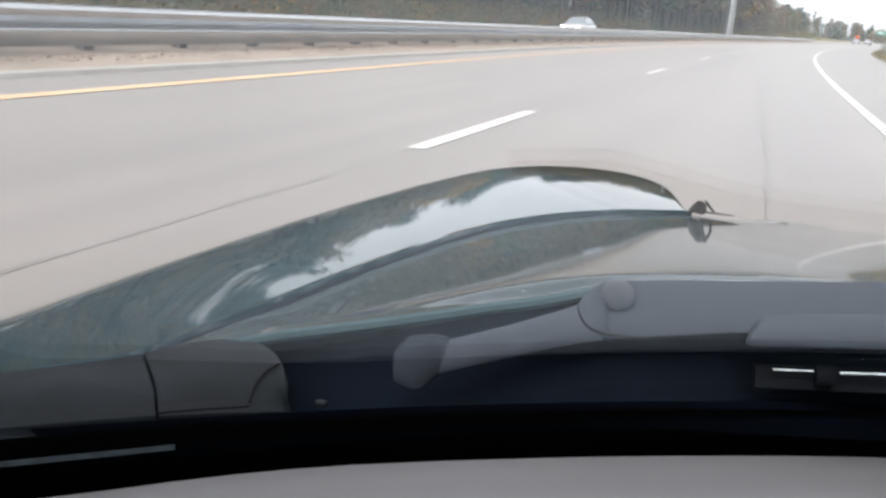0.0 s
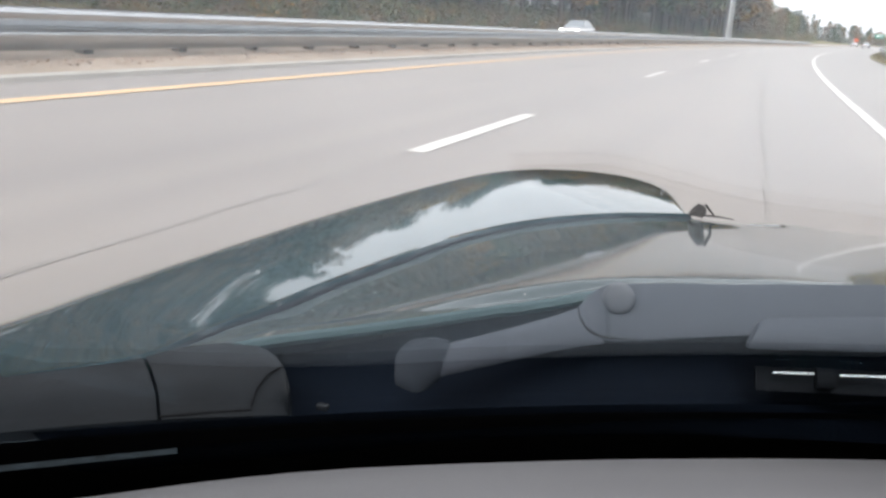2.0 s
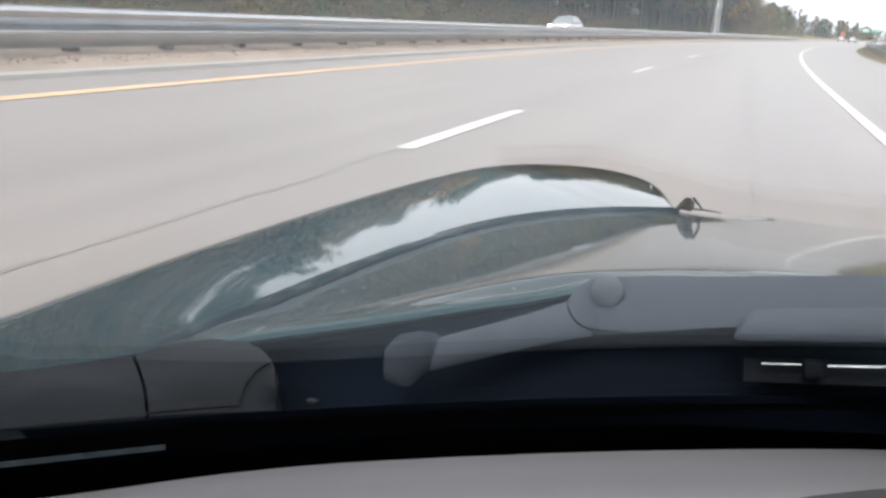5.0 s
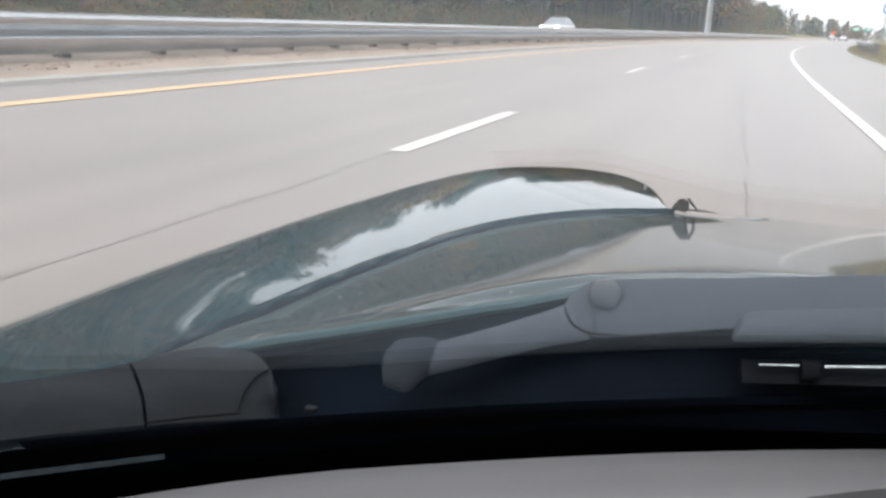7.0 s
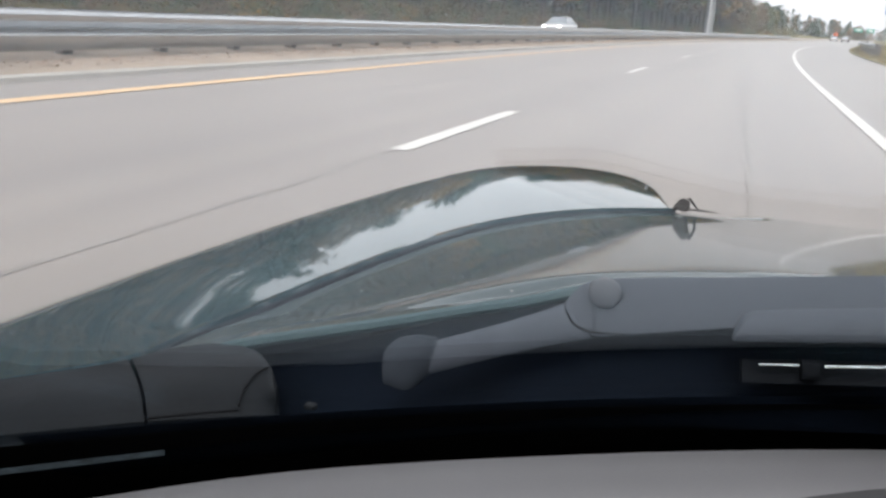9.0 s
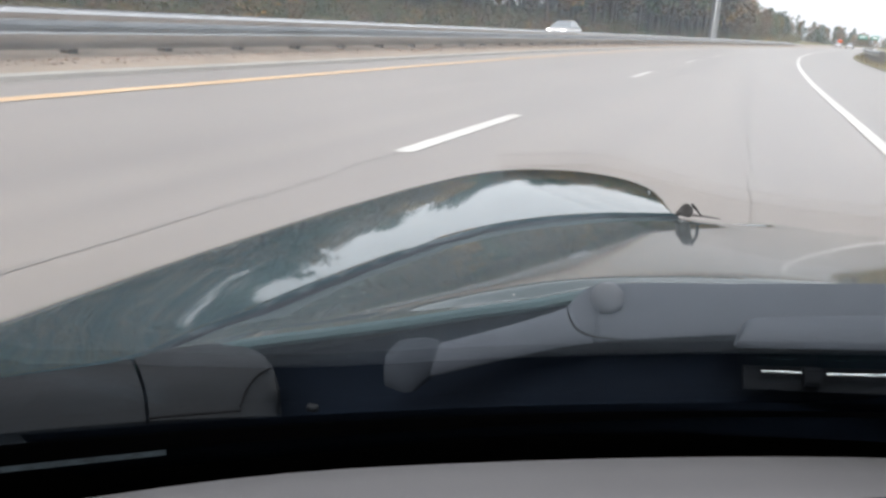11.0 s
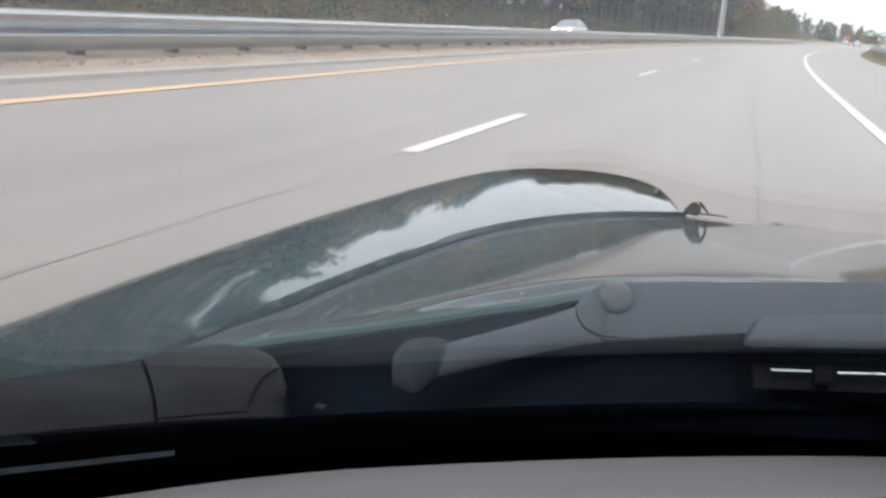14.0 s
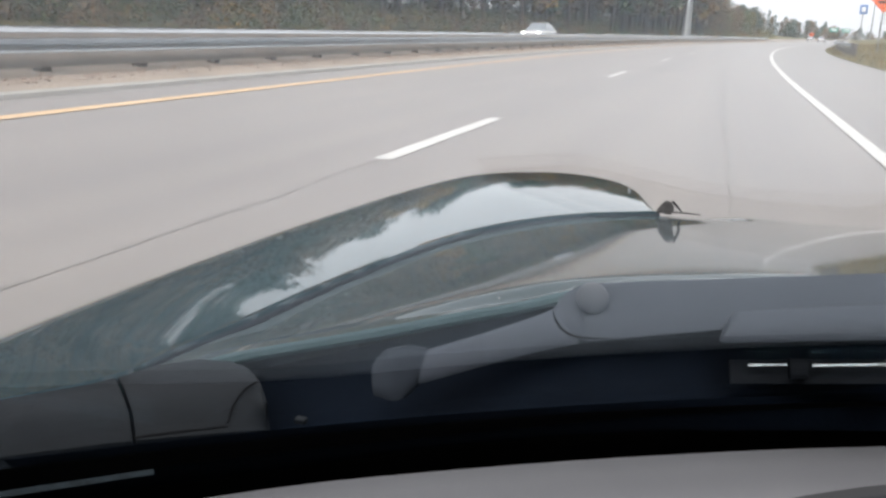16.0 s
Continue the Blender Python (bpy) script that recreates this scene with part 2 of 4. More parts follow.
SIGN_BLUE = mat("sign_blue", (0.06, 0.16, 0.42), rough=0.45, vary=0.06, grain=4, fine=60, bump=0)
SIGN_GREEN = mat("sign_green", (0.03, 0.20, 0.14), rough=0.45, vary=0.06, grain=4, fine=60, bump=0)
SIGN_WHITE = mat("sign_white", (0.75, 0.75, 0.75), rough=0.45, vary=0.06, grain=4, fine=60, bump=0)
WINDOW = mat("car_window", (0.20, 0.22, 0.24), rough=0.12, vary=0.1, grain=2, fine=100, bump=0, spec=0.8)
TAR = mat("dark_road_crack", (0.248, 0.227, 0.210), spec=0.75, rough=0.5, vary=0.25, grain=3, fine=60, bump=0.3)
LAMP_WHITE = glow("headlamp_light", (1.0, 0.98, 0.92), 3.0)
LAMP_RED = mat("tail_lamp_red", (0.45, 0.02, 0.02), rough=0.25, vary=0.1, grain=10, fine=100, bump=0)


# ---- building helpers ----
def part(name, bm, material, parent=None, label="", smooth=True):
    me = bpy.data.meshes.new(name)
    bmesh.ops.recalc_face_normals(bm, faces=bm.faces)
    bm.to_mesh(me)
    bm.free()
    me.materials.append(material)
    if smooth:
        me.polygons.foreach_set("use_smooth", [True] * len(me.polygons))
        me.set_sharp_from_angle(angle=radians(38))
    ob = new(name, me)
    if parent:
        ob.parent = parent
    if label:
        ob["label"] = label
    return ob


def thing(name, label, category, group="", m=None):
    ob = tagged(new(name), label, category, group)
    if m is not None:
        ob.matrix_world = m
    return ob


def sheet(rows, close=False, bm=None):
    """A skin over rows of points."""
    bm = bm or bmesh.new()
    vs = [[bm.verts.new(p) for p in r] for r in rows]
    for a, b in zip(vs, vs[1:]):
        n = len(a)
        for i in range(n if close else n - 1):
            j = (i + 1) % n
            bm.faces.new((a[i], a[j], b[j], b[i]))
    return bm


def tube(path, r, sides=8, bm=None, flat=1.0):
    """A rod along a path; r may be a number or one a point."""
    bm = bm or bmesh.new()
    pts = [Vector(p) for p in path]
    rs = r if isinstance(r, (list, tuple)) else [r] * len(pts)
    rows = []
    for i, p in enumerate(pts):
        d = (pts[min(i + 1, len(pts) - 1)] - pts[max(i - 1, 0)]).normalized()
        a = d.cross(Vector((0, 0, 1)))
        a = a.normalized() if a.length > 1e-3 else Vector((1, 0, 0))
        b = a.cross(d).normalized()
        rows.append([bm.verts.new(p + a * rs[i] * math.cos(t) + b * rs[i] * flat * math.sin(t)) for t in [2 * math.pi * k / sides for k in range(sides)]])
    for a, b in zip(rows, rows[1:]):
        for i in range(sides):
            j = (i + 1) % sides
            bm.faces.new((a[i], a[j], b[j], b[i]))
    for ring in (rows[0][::-1], rows[-1]):
        bm.faces.new(ring)
    return bm


def block(sx, sy, sz, m=None, bevel=0.0, seg=2, bm=None):
    """A box with rounded edges, centred, at the pose m."""
    tmp = bmesh.new()
    bmesh.ops.create_cube(tmp, size=1, matrix=Matrix.Diagonal((sx, sy, sz, 1)))
    if bevel:
        bmesh.ops.bevel(tmp, geom=tmp.edges[:], offset=bevel, segments=seg, profile=0.5, affect="EDGES")
    if m is not None:
        bmesh.ops.transform(tmp, matrix=m, verts=tmp.verts)
    if bm is None:
        return tmp
    me = bpy.data.meshes.new("tmp")
    tmp.to_mesh(me)
    tmp.free()
    bm.from_mesh(me)
    bpy.data.meshes.remove(me)
    return bm


def spline(points, n):
    """n points on a smooth curve through the given ones."""
    p = [np.array(q, float) for q in points]
    p = [2 * p[0] - p[1], *p, 2 * p[-1] - p[-2]]
    out = []
    for t in np.linspace(0, len(p) - 3, n):
        i = min(int(t), len(p) - 4)
        u = t - i
        a, b, c, d = p[i:i + 4]
        out.append(0.5 * (2 * b + (c - a) * u + (2 * a - 5 * b + 4 * c - d) * u * u + (3 * b - a - 3 * c + d) * u ** 3))
    return out


# ---- the road, bending gently to the right ----
BEND_FROM, BEND_RADIUS, BEND_TO = 15.0, 700.0, 100.0


def way(y):
    """Sideways shift and slope of the road at y metres ahead."""
    u = min(max(0.0, y - BEND_FROM), BEND_TO - BEND_FROM)
    x, s = u * u / (2 * BEND_RADIUS), u / BEND_RADIUS
    return x + s * max(0.0, y - BEND_TO), s


def beside(off, y, z=0.0):
    x, s = way(y)
    k = math.hypot(1, s)
    return Vector((x + off / k, y - off * s / k, z))


def stations(y0, y1, near=2.0, far=12.0):
    ys, y = [], y0
    while y < y1:
        ys.append(y)
        y += near if -10 < y < 130 else far
    return ys + [y1]


def ribbon(profile, y0, y1, near=2.0):
    """A strip along the road with the cross-section [(offset, height), ...]."""
    return sheet([[beside(o, y, z) for o, z in profile] for y in stations(y0, y1, near)])


def structure(name, bm, material, label, category, kind="structure", smooth=True):
    return tagged(part(name, bm, material, smooth=smooth), label, category, kind=kind)


bm = bmesh.new()
bmesh.ops.create_grid(bm, x_segments=60, y_segments=60, size=2500, matrix=pose(0, 1500, -0.06))
structure("ground", bm, GRASS, "dry brown grassy ground reaching to the horizon", "ground")
structure("road", ribbon([(-7.42, 0.0), (-6.0, 0.01), (-2.2, 0.02), (1.3, 0.01), (1.5, 0.0)], -60, 900), ASPHALT, "worn pale grey asphalt highway carriageway", "road")
structure("shoulder", ribbon([(1.5, 0.0), (4.4, -0.01), (4.6, -0.09)], -60, 900), SHOULDER, "paved grey hard shoulder beside the highway", "shoulder")
structure("median", ribbon([(-7.55, 0.07), (-7.75, 0.15), (-8.35, 0.21), (-9.2, 0.22), (-10.6, 0.06), (-11.0, 0.02), (-11.2, -0.08)], -60, 900), DIRT, "bare tan dirt median strip with fallen leaves", "median")
structure("far_road", ribbon([(-24.2, -0.08), (-24.0, 0.0), (-17.5, 0.02), (-11.05, 0.0)], -60, 900), ASPHALT, "grey asphalt carriageway beyond the median", "road")
structure("verge", ribbon([(4.55, -0.03), (6.5, 0.02), (9.0, 0.25), (16.0, 1.2), (40.0, 2.6)], -60, 900, 3.0), GRASS, "sloping verge of dry brown grass", "verge")
structure("far_verge", ribbon([(-24.0, -0.05), (-26.0, 0.25), (-32.0, 1.2), (-70.0, 3.0)], -60, 900, 3.0), GRASS, "rough grass bank below the woods", "verge")


def marking(off, y0, y1, width, z, steps=None):
    ys = [y0 + (y1 - y0) * i / steps for i in range(steps + 1)] if steps else stations(y0, y1)
    return sheet([[beside(off - width / 2 + drift(y, off), y, z), beside(off + width / 2 + drift(y, off), y, z)] for y in ys])


def drift(y, off):
    """The lane lines fan out slightly towards the bend."""
    return -0.012 * min(max(y, 0), 24) if off < -1 else 0.0


structure("edge_line_white", marking(1.22, -40, 700, 0.13, 0.018), PAINT_WHITE, "solid white edge line painted on asphalt", "road marking")
structure("edge_line_yellow", marking(-6.0, -40, 700, 0.24, 0.018), PAINT_YELLOW, "solid yellow edge line painted on asphalt", "road marking")
for i in range(-2, 24):
    y0 = 5.2 + 12.2 * i
    tagged(structure("lane_dash", marking(-2.12, y0, y0 + 3.05, 0.135, 0.026, 4), PAINT_WHITE, "white broken lane line dash on asphalt", "road marking"), group="broken lane line")
structure("far_line_white", marking(-23.2, -40, 700, 0.13, 0.012), PAINT_WHITE, "solid white edge line on the far carriageway", "road marking")
structure("far_line_yellow", marking(-12.2, -40, 700, 0.13, 0.012), PAINT_YELLOW, "solid yellow edge line on the far carriageway", "road marking")

structure("kerb", ribbon([(-7.40, -0.02), (-7.42, 0.055), (-7.45, 0.07), (-7.60, 0.075), (-7.62, 0.02)], -60, 400), CONCRETE, "low pale concrete kerb along the median", "kerb")


def w_beam(off, face, top, height):
    """Profile of a corrugated rail; face: +1 if it looks to the right."""
    steps = [(0.0, 0.0), (0.10, 0.05), (0.16, 0.10), (0.17, 0.13), (0.165, 0.17), (0.03, 0.42), (0.01, 0.48),
             (0.04, 0.53), (0.15, 0.57), (0.16, 0.61), (0.155, 0.66), (0.05, 0.88), (0.0, 1.0)]
    return [(off + face * d, top - height * u) for d, u in steps]


def guardrail(label, off, face, y0, y1, top=0.77, height=0.50, gap=1.9, back=False):
    rail = thing("guardrail", label, "guardrail", "highway guardrails")
    for f in ((face, -face) if back else (face,)):
        prof = w_beam(off + f * 0.20, f, top, height)
        skin = prof + [(o - f * 0.006, z) for o, z in prof[::-1]]
        bm = sheet([[beside(o, y, z) for o, z in skin] for y in stations(y0, y1, 1.9)], close=True)
        part("rail_beam", bm, STEEL, rail, "galvanised corrugated steel beam")
    y = y0 + 0.6
    post = bolt = None
    while y < min(y1, y0 + 150):
        p, (_, s) = beside(off, y), way(y)
        turn = pose(p.x, p.y, 0, 0, 0, -math.degrees(s))
        if post is None:
            post = block(0.15, 0.17, top - 0.02, pose(0, 0, (top - 0.06) / 2), 0.01)
            post = part("post", post, WOOD_POST, rail, "weathered dark post")
            spacer = part("spacer_block", block(0.13, 0.15, 0.34, pose(0, 0, 0), 0.01), WOOD_POST, rail)
            data = post.data, spacer.data
        else:
            post, spacer = new("post", data[0]), new("spacer_block", data[1])
            post.parent = spacer.parent = rail
        post.matrix_world = turn
        spacer.matrix_world = turn @ pose(face * 0.135, 0, top - height / 2)
        y += gap
    return rail


guardrail("galvanised steel guardrail on wooden posts in the dirt median", -8.35, 1, -30, 175, back=True)
guardrail("galvanised steel guardrail along the grass verge", 5.5, -1, 52, 150, top=0.72, height=0.32)


def crack(name, path, width, label):
    """A thin wandering dark crack in the paving."""
    rows = []
    for x, y in [tuple(p) for p in spline(path, 160)]:
        c, w = x + 0.012 * math.sin(y * 2.1) + 0.008 * math.sin(y * 5.3), width * (0.75 + 0.25 * math.sin(y * 3.7))
        q = beside(c, y, 0.0225)
        rows.append([q - Vector((w / 2, 0, 0)), q + Vector((w / 2, 0, 0))])
    structure(name, sheet(rows), TAR, label, "road crack")


crack("lane_joint", [(-2.22, -3.0), (-2.22, 5.4), (-2.33, 9.0), (-2.40, 15.0), (-2.44, 40.0)], 0.040, "fine dark joint between two asphalt lanes")
crack("tar_line", [(0.10, 2.0), (0.10, 5.0), (0.04, 8.0), (-0.04, 12.5), (-0.16, 27.0)], 0.034, "dark wandering tar line along the lane")

# ---- the car that carries the view ----
MID = 0.35          # its centre line
car = thing("car", "dusty dark teal metallic small car on the highway", "car")

# fender edge along the bonnet, and its outer crest, placed on the camera's sight lines
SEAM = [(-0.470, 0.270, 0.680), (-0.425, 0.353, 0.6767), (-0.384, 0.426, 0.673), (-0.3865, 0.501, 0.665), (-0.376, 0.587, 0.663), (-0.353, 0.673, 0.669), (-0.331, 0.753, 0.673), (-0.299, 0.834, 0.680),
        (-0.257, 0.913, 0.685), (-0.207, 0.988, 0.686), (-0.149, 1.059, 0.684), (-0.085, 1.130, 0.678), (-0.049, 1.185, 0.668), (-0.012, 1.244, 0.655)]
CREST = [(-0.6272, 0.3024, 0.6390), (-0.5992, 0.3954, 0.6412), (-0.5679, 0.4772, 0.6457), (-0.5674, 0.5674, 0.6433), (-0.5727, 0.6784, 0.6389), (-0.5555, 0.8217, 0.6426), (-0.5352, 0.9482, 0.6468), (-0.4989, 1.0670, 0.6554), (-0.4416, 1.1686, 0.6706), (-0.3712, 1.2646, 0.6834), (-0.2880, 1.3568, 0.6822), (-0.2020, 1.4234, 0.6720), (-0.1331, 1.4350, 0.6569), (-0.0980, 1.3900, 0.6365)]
# the camera's sight line at each crest point, along which the skin turns away
SIGHT = [(-0.8394, 0.4047, -0.3627), (-0.7817, 0.5158, -0.3507), (-0.7212, 0.6060, -0.3357), (-0.6710, 0.6710, -0.3154), (-0.6170, 0.7308, -0.2921), (-0.5408, 0.7999, -0.2603), (-0.4778, 0.8465, -0.2349), (-0.4140, 0.8854, -0.2113), (-0.3472, 0.9187, -0.1882), (-0.2776, 0.9457, -0.1694), (-0.2049, 0.9653, -0.1621), (-0.1387, 0.9765, -0.1651), (-0.0914, 0.9793, -0.1806), (-0.0660, 0.9776, -0.1998)]


def flip(p):
    return (2 * MID - p[0], p[1], p[2])


SEAM_X, SEAM_Y, SEAM_Z = [[p[k] for p in spline(SEAM, 200)] for k in range(3)]
REAR = [(-0.375, 0.462), (-0.359, 0.497), (-0.321, 0.521), (-0.229, 0.553), (-0.159, 0.583), (-0.102, 0.598), (0.0, 0.592), (0.12, 0.604), (0.25, 0.615), (0.35, 0.620)]
REAR_X, REAR_Y = [p[0] for p in REAR], [p[1] for p in REAR]


def ease(a, b, v):
    u = min(1.0, max(0.0, (v - a) / (b - a)))
    return u * u * (3 - 2 * u)


# powers of the distance from the centre line (squared) and along the car, with their weight
# weights fitted to the outlines and reflections that the camera sees
DOME = [(0, 0, 0.72016), (0, 1, -0.04262), (0, 2, -0.00695), (0, 3, -0.00556), (0, 4, 0.00055), (1, 0, -0.06497), (1, 1, -0.13097), (1, 2, 0.00183), (1, 3, 0.03749), (1, 4, -0.00176), (2, 0, -0.03055), (2, 1, 0.43188), (2, 2, 0.07666), (2, 3, -0.05742), (3, 0, 0.06068), (3, 1, -0.20464), (3, 2, -0.07137)]


def base_z(x, y):
    """Smooth dome of the bonnet, falling to the nose with a quick roll at its front."""
    q, s = (x - MID) ** 2 / 0.5, (y - 0.9) / 0.35
    return sum(k * q ** i * s ** j for i, j, k in DOME) - 1.0 * max(0.0, y - 1.30) ** 2


REAR_Z = [0.6619, 0.6621, 0.6700, 0.6905, 0.7055, 0.7140, 0.7201, 0.7316, 0.7392, 0.741]


def bonnet_z(x, y):
    """Height of the bonnet: a dome fitted to the camera's view, tied to the gaps and rolled down along its rear edge.
    """
    side = min(x, 2 * MID - x)
    gap = float(np.interp(y, SEAM_Y, SEAM_X))
    roll = max(0.0, 1 - (side - gap) / 0.26)
    want = float(np.interp(y, SEAM_Y, SEAM_Z)) - 0.003 + 0.001 * ease(0.6, 1.1, y)
    brim = max(0.0, 1 - (side - gap) / 0.09) * ease(0.5, 0.6, y)
    z = base_z(x, y) + (want - base_z(gap, y)) * roll * roll - (0.0045 - 0.0015 * ease(0.9, 1.1, y)) * brim * brim
    y_rear = float(np.interp(side, REAR_X, REAR_Y))
    flat = ease(-0.16, -0.06, side)
    drop = (base_z(side, y_rear) - float(np.interp(side, REAR_X, REAR_Z))) * (1 - flat) + 0.002 * flat
    return z - drop * min(1.0, max(0.0, 1 - (y - y_rear) / (0.03 - 0.012 * ease(-0.34, -0.24, side) - 0.011 * flat))) ** 2 * ease(-0.37, -0.32, side)


# skin made tangent to the camera's sight lines, so the crest is its outline
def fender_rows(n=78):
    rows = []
    for s, q, away in zip(spline(SEAM[:12] + [(-0.0795, 1.137, 0.6770), (-0.0755, 1.142, 0.6760)], n), spline(CREST, n), spline(SIGHT, n)):
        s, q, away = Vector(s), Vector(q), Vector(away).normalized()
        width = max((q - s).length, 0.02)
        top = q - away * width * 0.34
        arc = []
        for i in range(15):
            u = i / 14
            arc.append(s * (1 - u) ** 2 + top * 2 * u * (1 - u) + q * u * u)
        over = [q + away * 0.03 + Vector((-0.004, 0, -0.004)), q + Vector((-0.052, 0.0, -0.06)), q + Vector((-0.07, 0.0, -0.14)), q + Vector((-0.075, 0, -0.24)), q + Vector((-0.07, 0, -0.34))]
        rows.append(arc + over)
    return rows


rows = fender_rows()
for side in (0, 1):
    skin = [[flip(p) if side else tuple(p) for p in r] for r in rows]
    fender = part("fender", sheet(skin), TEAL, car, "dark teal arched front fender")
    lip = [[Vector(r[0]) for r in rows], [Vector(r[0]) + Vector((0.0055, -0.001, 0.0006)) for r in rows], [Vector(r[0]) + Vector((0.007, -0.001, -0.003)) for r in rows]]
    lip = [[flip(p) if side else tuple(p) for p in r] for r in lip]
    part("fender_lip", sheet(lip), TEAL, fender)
    # inner flange of the fender, coloured dark along its whole length
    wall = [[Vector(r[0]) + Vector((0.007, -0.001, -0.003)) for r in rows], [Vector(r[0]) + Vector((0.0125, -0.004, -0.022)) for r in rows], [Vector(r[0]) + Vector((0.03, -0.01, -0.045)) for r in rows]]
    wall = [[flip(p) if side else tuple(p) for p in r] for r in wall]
    part("gap_wall", sheet(wall), GAP, fender, "dark wall in the bonnet gap")

# bonnet: a crowned panel between the two gaps
seam = [Vector(p) for p in spline(SEAM[2:], 60)]


rear = [Vector((x, y, 0)) for x, y in [tuple(p) for p in spline(REAR, 40)]]
cols = []
for j, r in enumerate(rear):
    f = j / (len(rear) - 1)
    col = []
    front = Vector((MID - (MID + 0.005) * (1 - f) ** 1.0, 1.265 + 0.20 * math.sin(f * math.pi / 2), 0))
    for i in range(73):
        u = (i / 72) ** 1.5
        t = u * 59
        k = min(int(t), 58)
        edge = seam[k].lerp(seam[k + 1], t - k) + Vector((0.0135 - 0.004 * u, 0, 0))
        start, end = rear[0], Vector((-0.005, 1.265, 0))
        base = r.lerp(front, u)
        slide = edge - start.lerp(end, u)
        p = base + slide * (1 - f) ** 1.6
        col.append(Vector((p.x, p.y, bonnet_z(p.x, p.y))))
    col += [Vector((col[-1].x, col[-1].y + 0.03, col[-1].z - 0.014)), Vector((col[-1].x, col[-1].y + 0.09, col[-1].z - 0.06)), Vector((col[-1].x, col[-1].y + 0.13, col[-1].z - 0.14))]
    cols.append(col)
skin = cols + [[Vector(flip(p)) for p in c] for c in cols[-2::-1]]
bonnet = part("bonnet", sheet(skin), TEAL_DUSTY, car, "dusty dark teal bonnet reflecting the sky")
edge = [[c[0] + Vector((0, 0.0, 0.0)) for c in skin], [c[0] + Vector((0, -0.004, -0.0015)) for c in skin], [c[0] + Vector((0, -0.0055, -0.0055)) for c in skin], [c[0] + Vector((0, -0.003, -0.009)) for c in skin]]
part("bonnet_rear_edge", sheet(edge), TEAL_EDGE, bonnet, "pale teal rolled rear edge")
flank = [p for p in cols[0] if p.y < 1.13]
side = [[p + Vector(d) for p in flank] for d in ((0, 0, 0), (-0.003, 0, -0.003), (-0.002, 0, -0.02))]
part("bonnet_side_edge", sheet(side), RUBBER, bonnet)


# windscreen: a curved, raked sheet over the dash
RAKE = radians(42)


def screen(x, s, out=0.0):
    d = max(0.19, abs(x - MID))
    y, z = 0.672 - 0.293 * d - 0.338 * d * d, 0.677
    n = Vector((0, math.sin(RAKE), math.cos(RAKE)))
    return Vector((x, y - s * math.cos(RAKE), z + s * math.sin(RAKE))) + n * out


def span(a, b, n):
    return [a + (b - a) * i / (n - 1) for i in range(n)]


xs = span(MID - 0.82, MID + 0.82, 65)
pane = [[screen(x * 1.0 if s < 0.3 else MID + (x - MID) * (1 - 0.3 * (s - 0.3)), s, 0.0) for x in xs] for s in span(-0.02, 0.86, 24)]
outer = [[p + Vector((0, 0.0025, 0.0043)) for p in r] for r in pane]
windscreen = part("windscreen", sheet([*pane, *outer[::-1], pane[0]]), GLASS, car, "clear raked windscreen glass")
windscreen.visible_shadow = False
# runs on far below the glass, an added black sheet that blocks light
band = [[screen(x, s, -0.003) for x in xs] for s in span(-0.30, 0.0, 12)]
part("frit_band", sheet(band), FRIT, windscreen, "black border along the glass foot, carried down below it to block light")

# dashboard under the glass
dash = []
for k in range(26):
    u = k / 25
    row = []
    for x in xs:
        lip = screen(x, 0.0)
        y = lip.y - float(np.interp(min(x, 2 * MID - x), [-0.5, -0.3, -0.25, -0.2, -0.15, -0.1, 0.0], [0.062, 0.049, 0.040, 0.036, 0.037, 0.038, 0.039])) - u * 0.62
        z = 0.6625 - 0.003 * (1 - min(1, u * 9)) ** 2 + 0.012 * math.sin(min(u * 1.2, 1) * math.pi) * 0.4
        row.append(Vector((x, y, z)))
    dash.append(row)
dash = [[p + Vector((0, dy, dz)) for p in dash[0]] for dy, dz in ((0.012, -0.05), (0.012, -0.020), (0.010, -0.010), (0.006, -0.004))] + dash
dash += [[p + Vector((0, -0.02, -0.05)) for p in dash[-1]], [p + Vector((0, 0.0, -0.35)) for p in dash[-1]]]
dashboard = part("dashboard", sheet(dash), DASH, car, "soft grey moulded dashboard top, coloured paler rearwards for haze in the glass")
# second coordinate drives the painted brightening behind the lip
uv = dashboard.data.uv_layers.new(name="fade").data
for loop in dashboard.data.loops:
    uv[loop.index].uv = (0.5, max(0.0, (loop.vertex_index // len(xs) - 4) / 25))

# unseen defroster outlet, curved and widened so its reflection darkens the glass
for name, width, z, surface, label in (("outlet_surround", 0.019, 0.6700, OUTLET, "dark surround added to widen the outlet reflection"), ("defroster_outlet", 0.006, 0.6712, RUBBER, "dark grey slotted defroster outlet")):
    slot = []
    for x in span(-0.05, 0.75, 50):
        y = float(np.interp(MID - abs(x - MID), [-0.05, 0.005, 0.037, 0.065, 0.095, 0.147, 0.25, 0.35], [0.328, 0.374, 0.403, 0.427, 0.448, 0.479, 0.509, 0.517]))
        w = width * min(1.0, (x + 0.05) / 0.06 + 0.1, (0.75 - x) / 0.06 + 0.1)
        slot.append([Vector((x, y - w - 0.002, z - 0.004)), Vector((x, y - w, z)), Vector((x, y, z + 0.0006)), Vector((x, y + w, z)), Vector((x, y + w + 0.002, z - 0.004))])
    part(name, sheet(slot), surface, dashboard, label)

# cowl: well under the wipers, end cover by the pillar
well = []
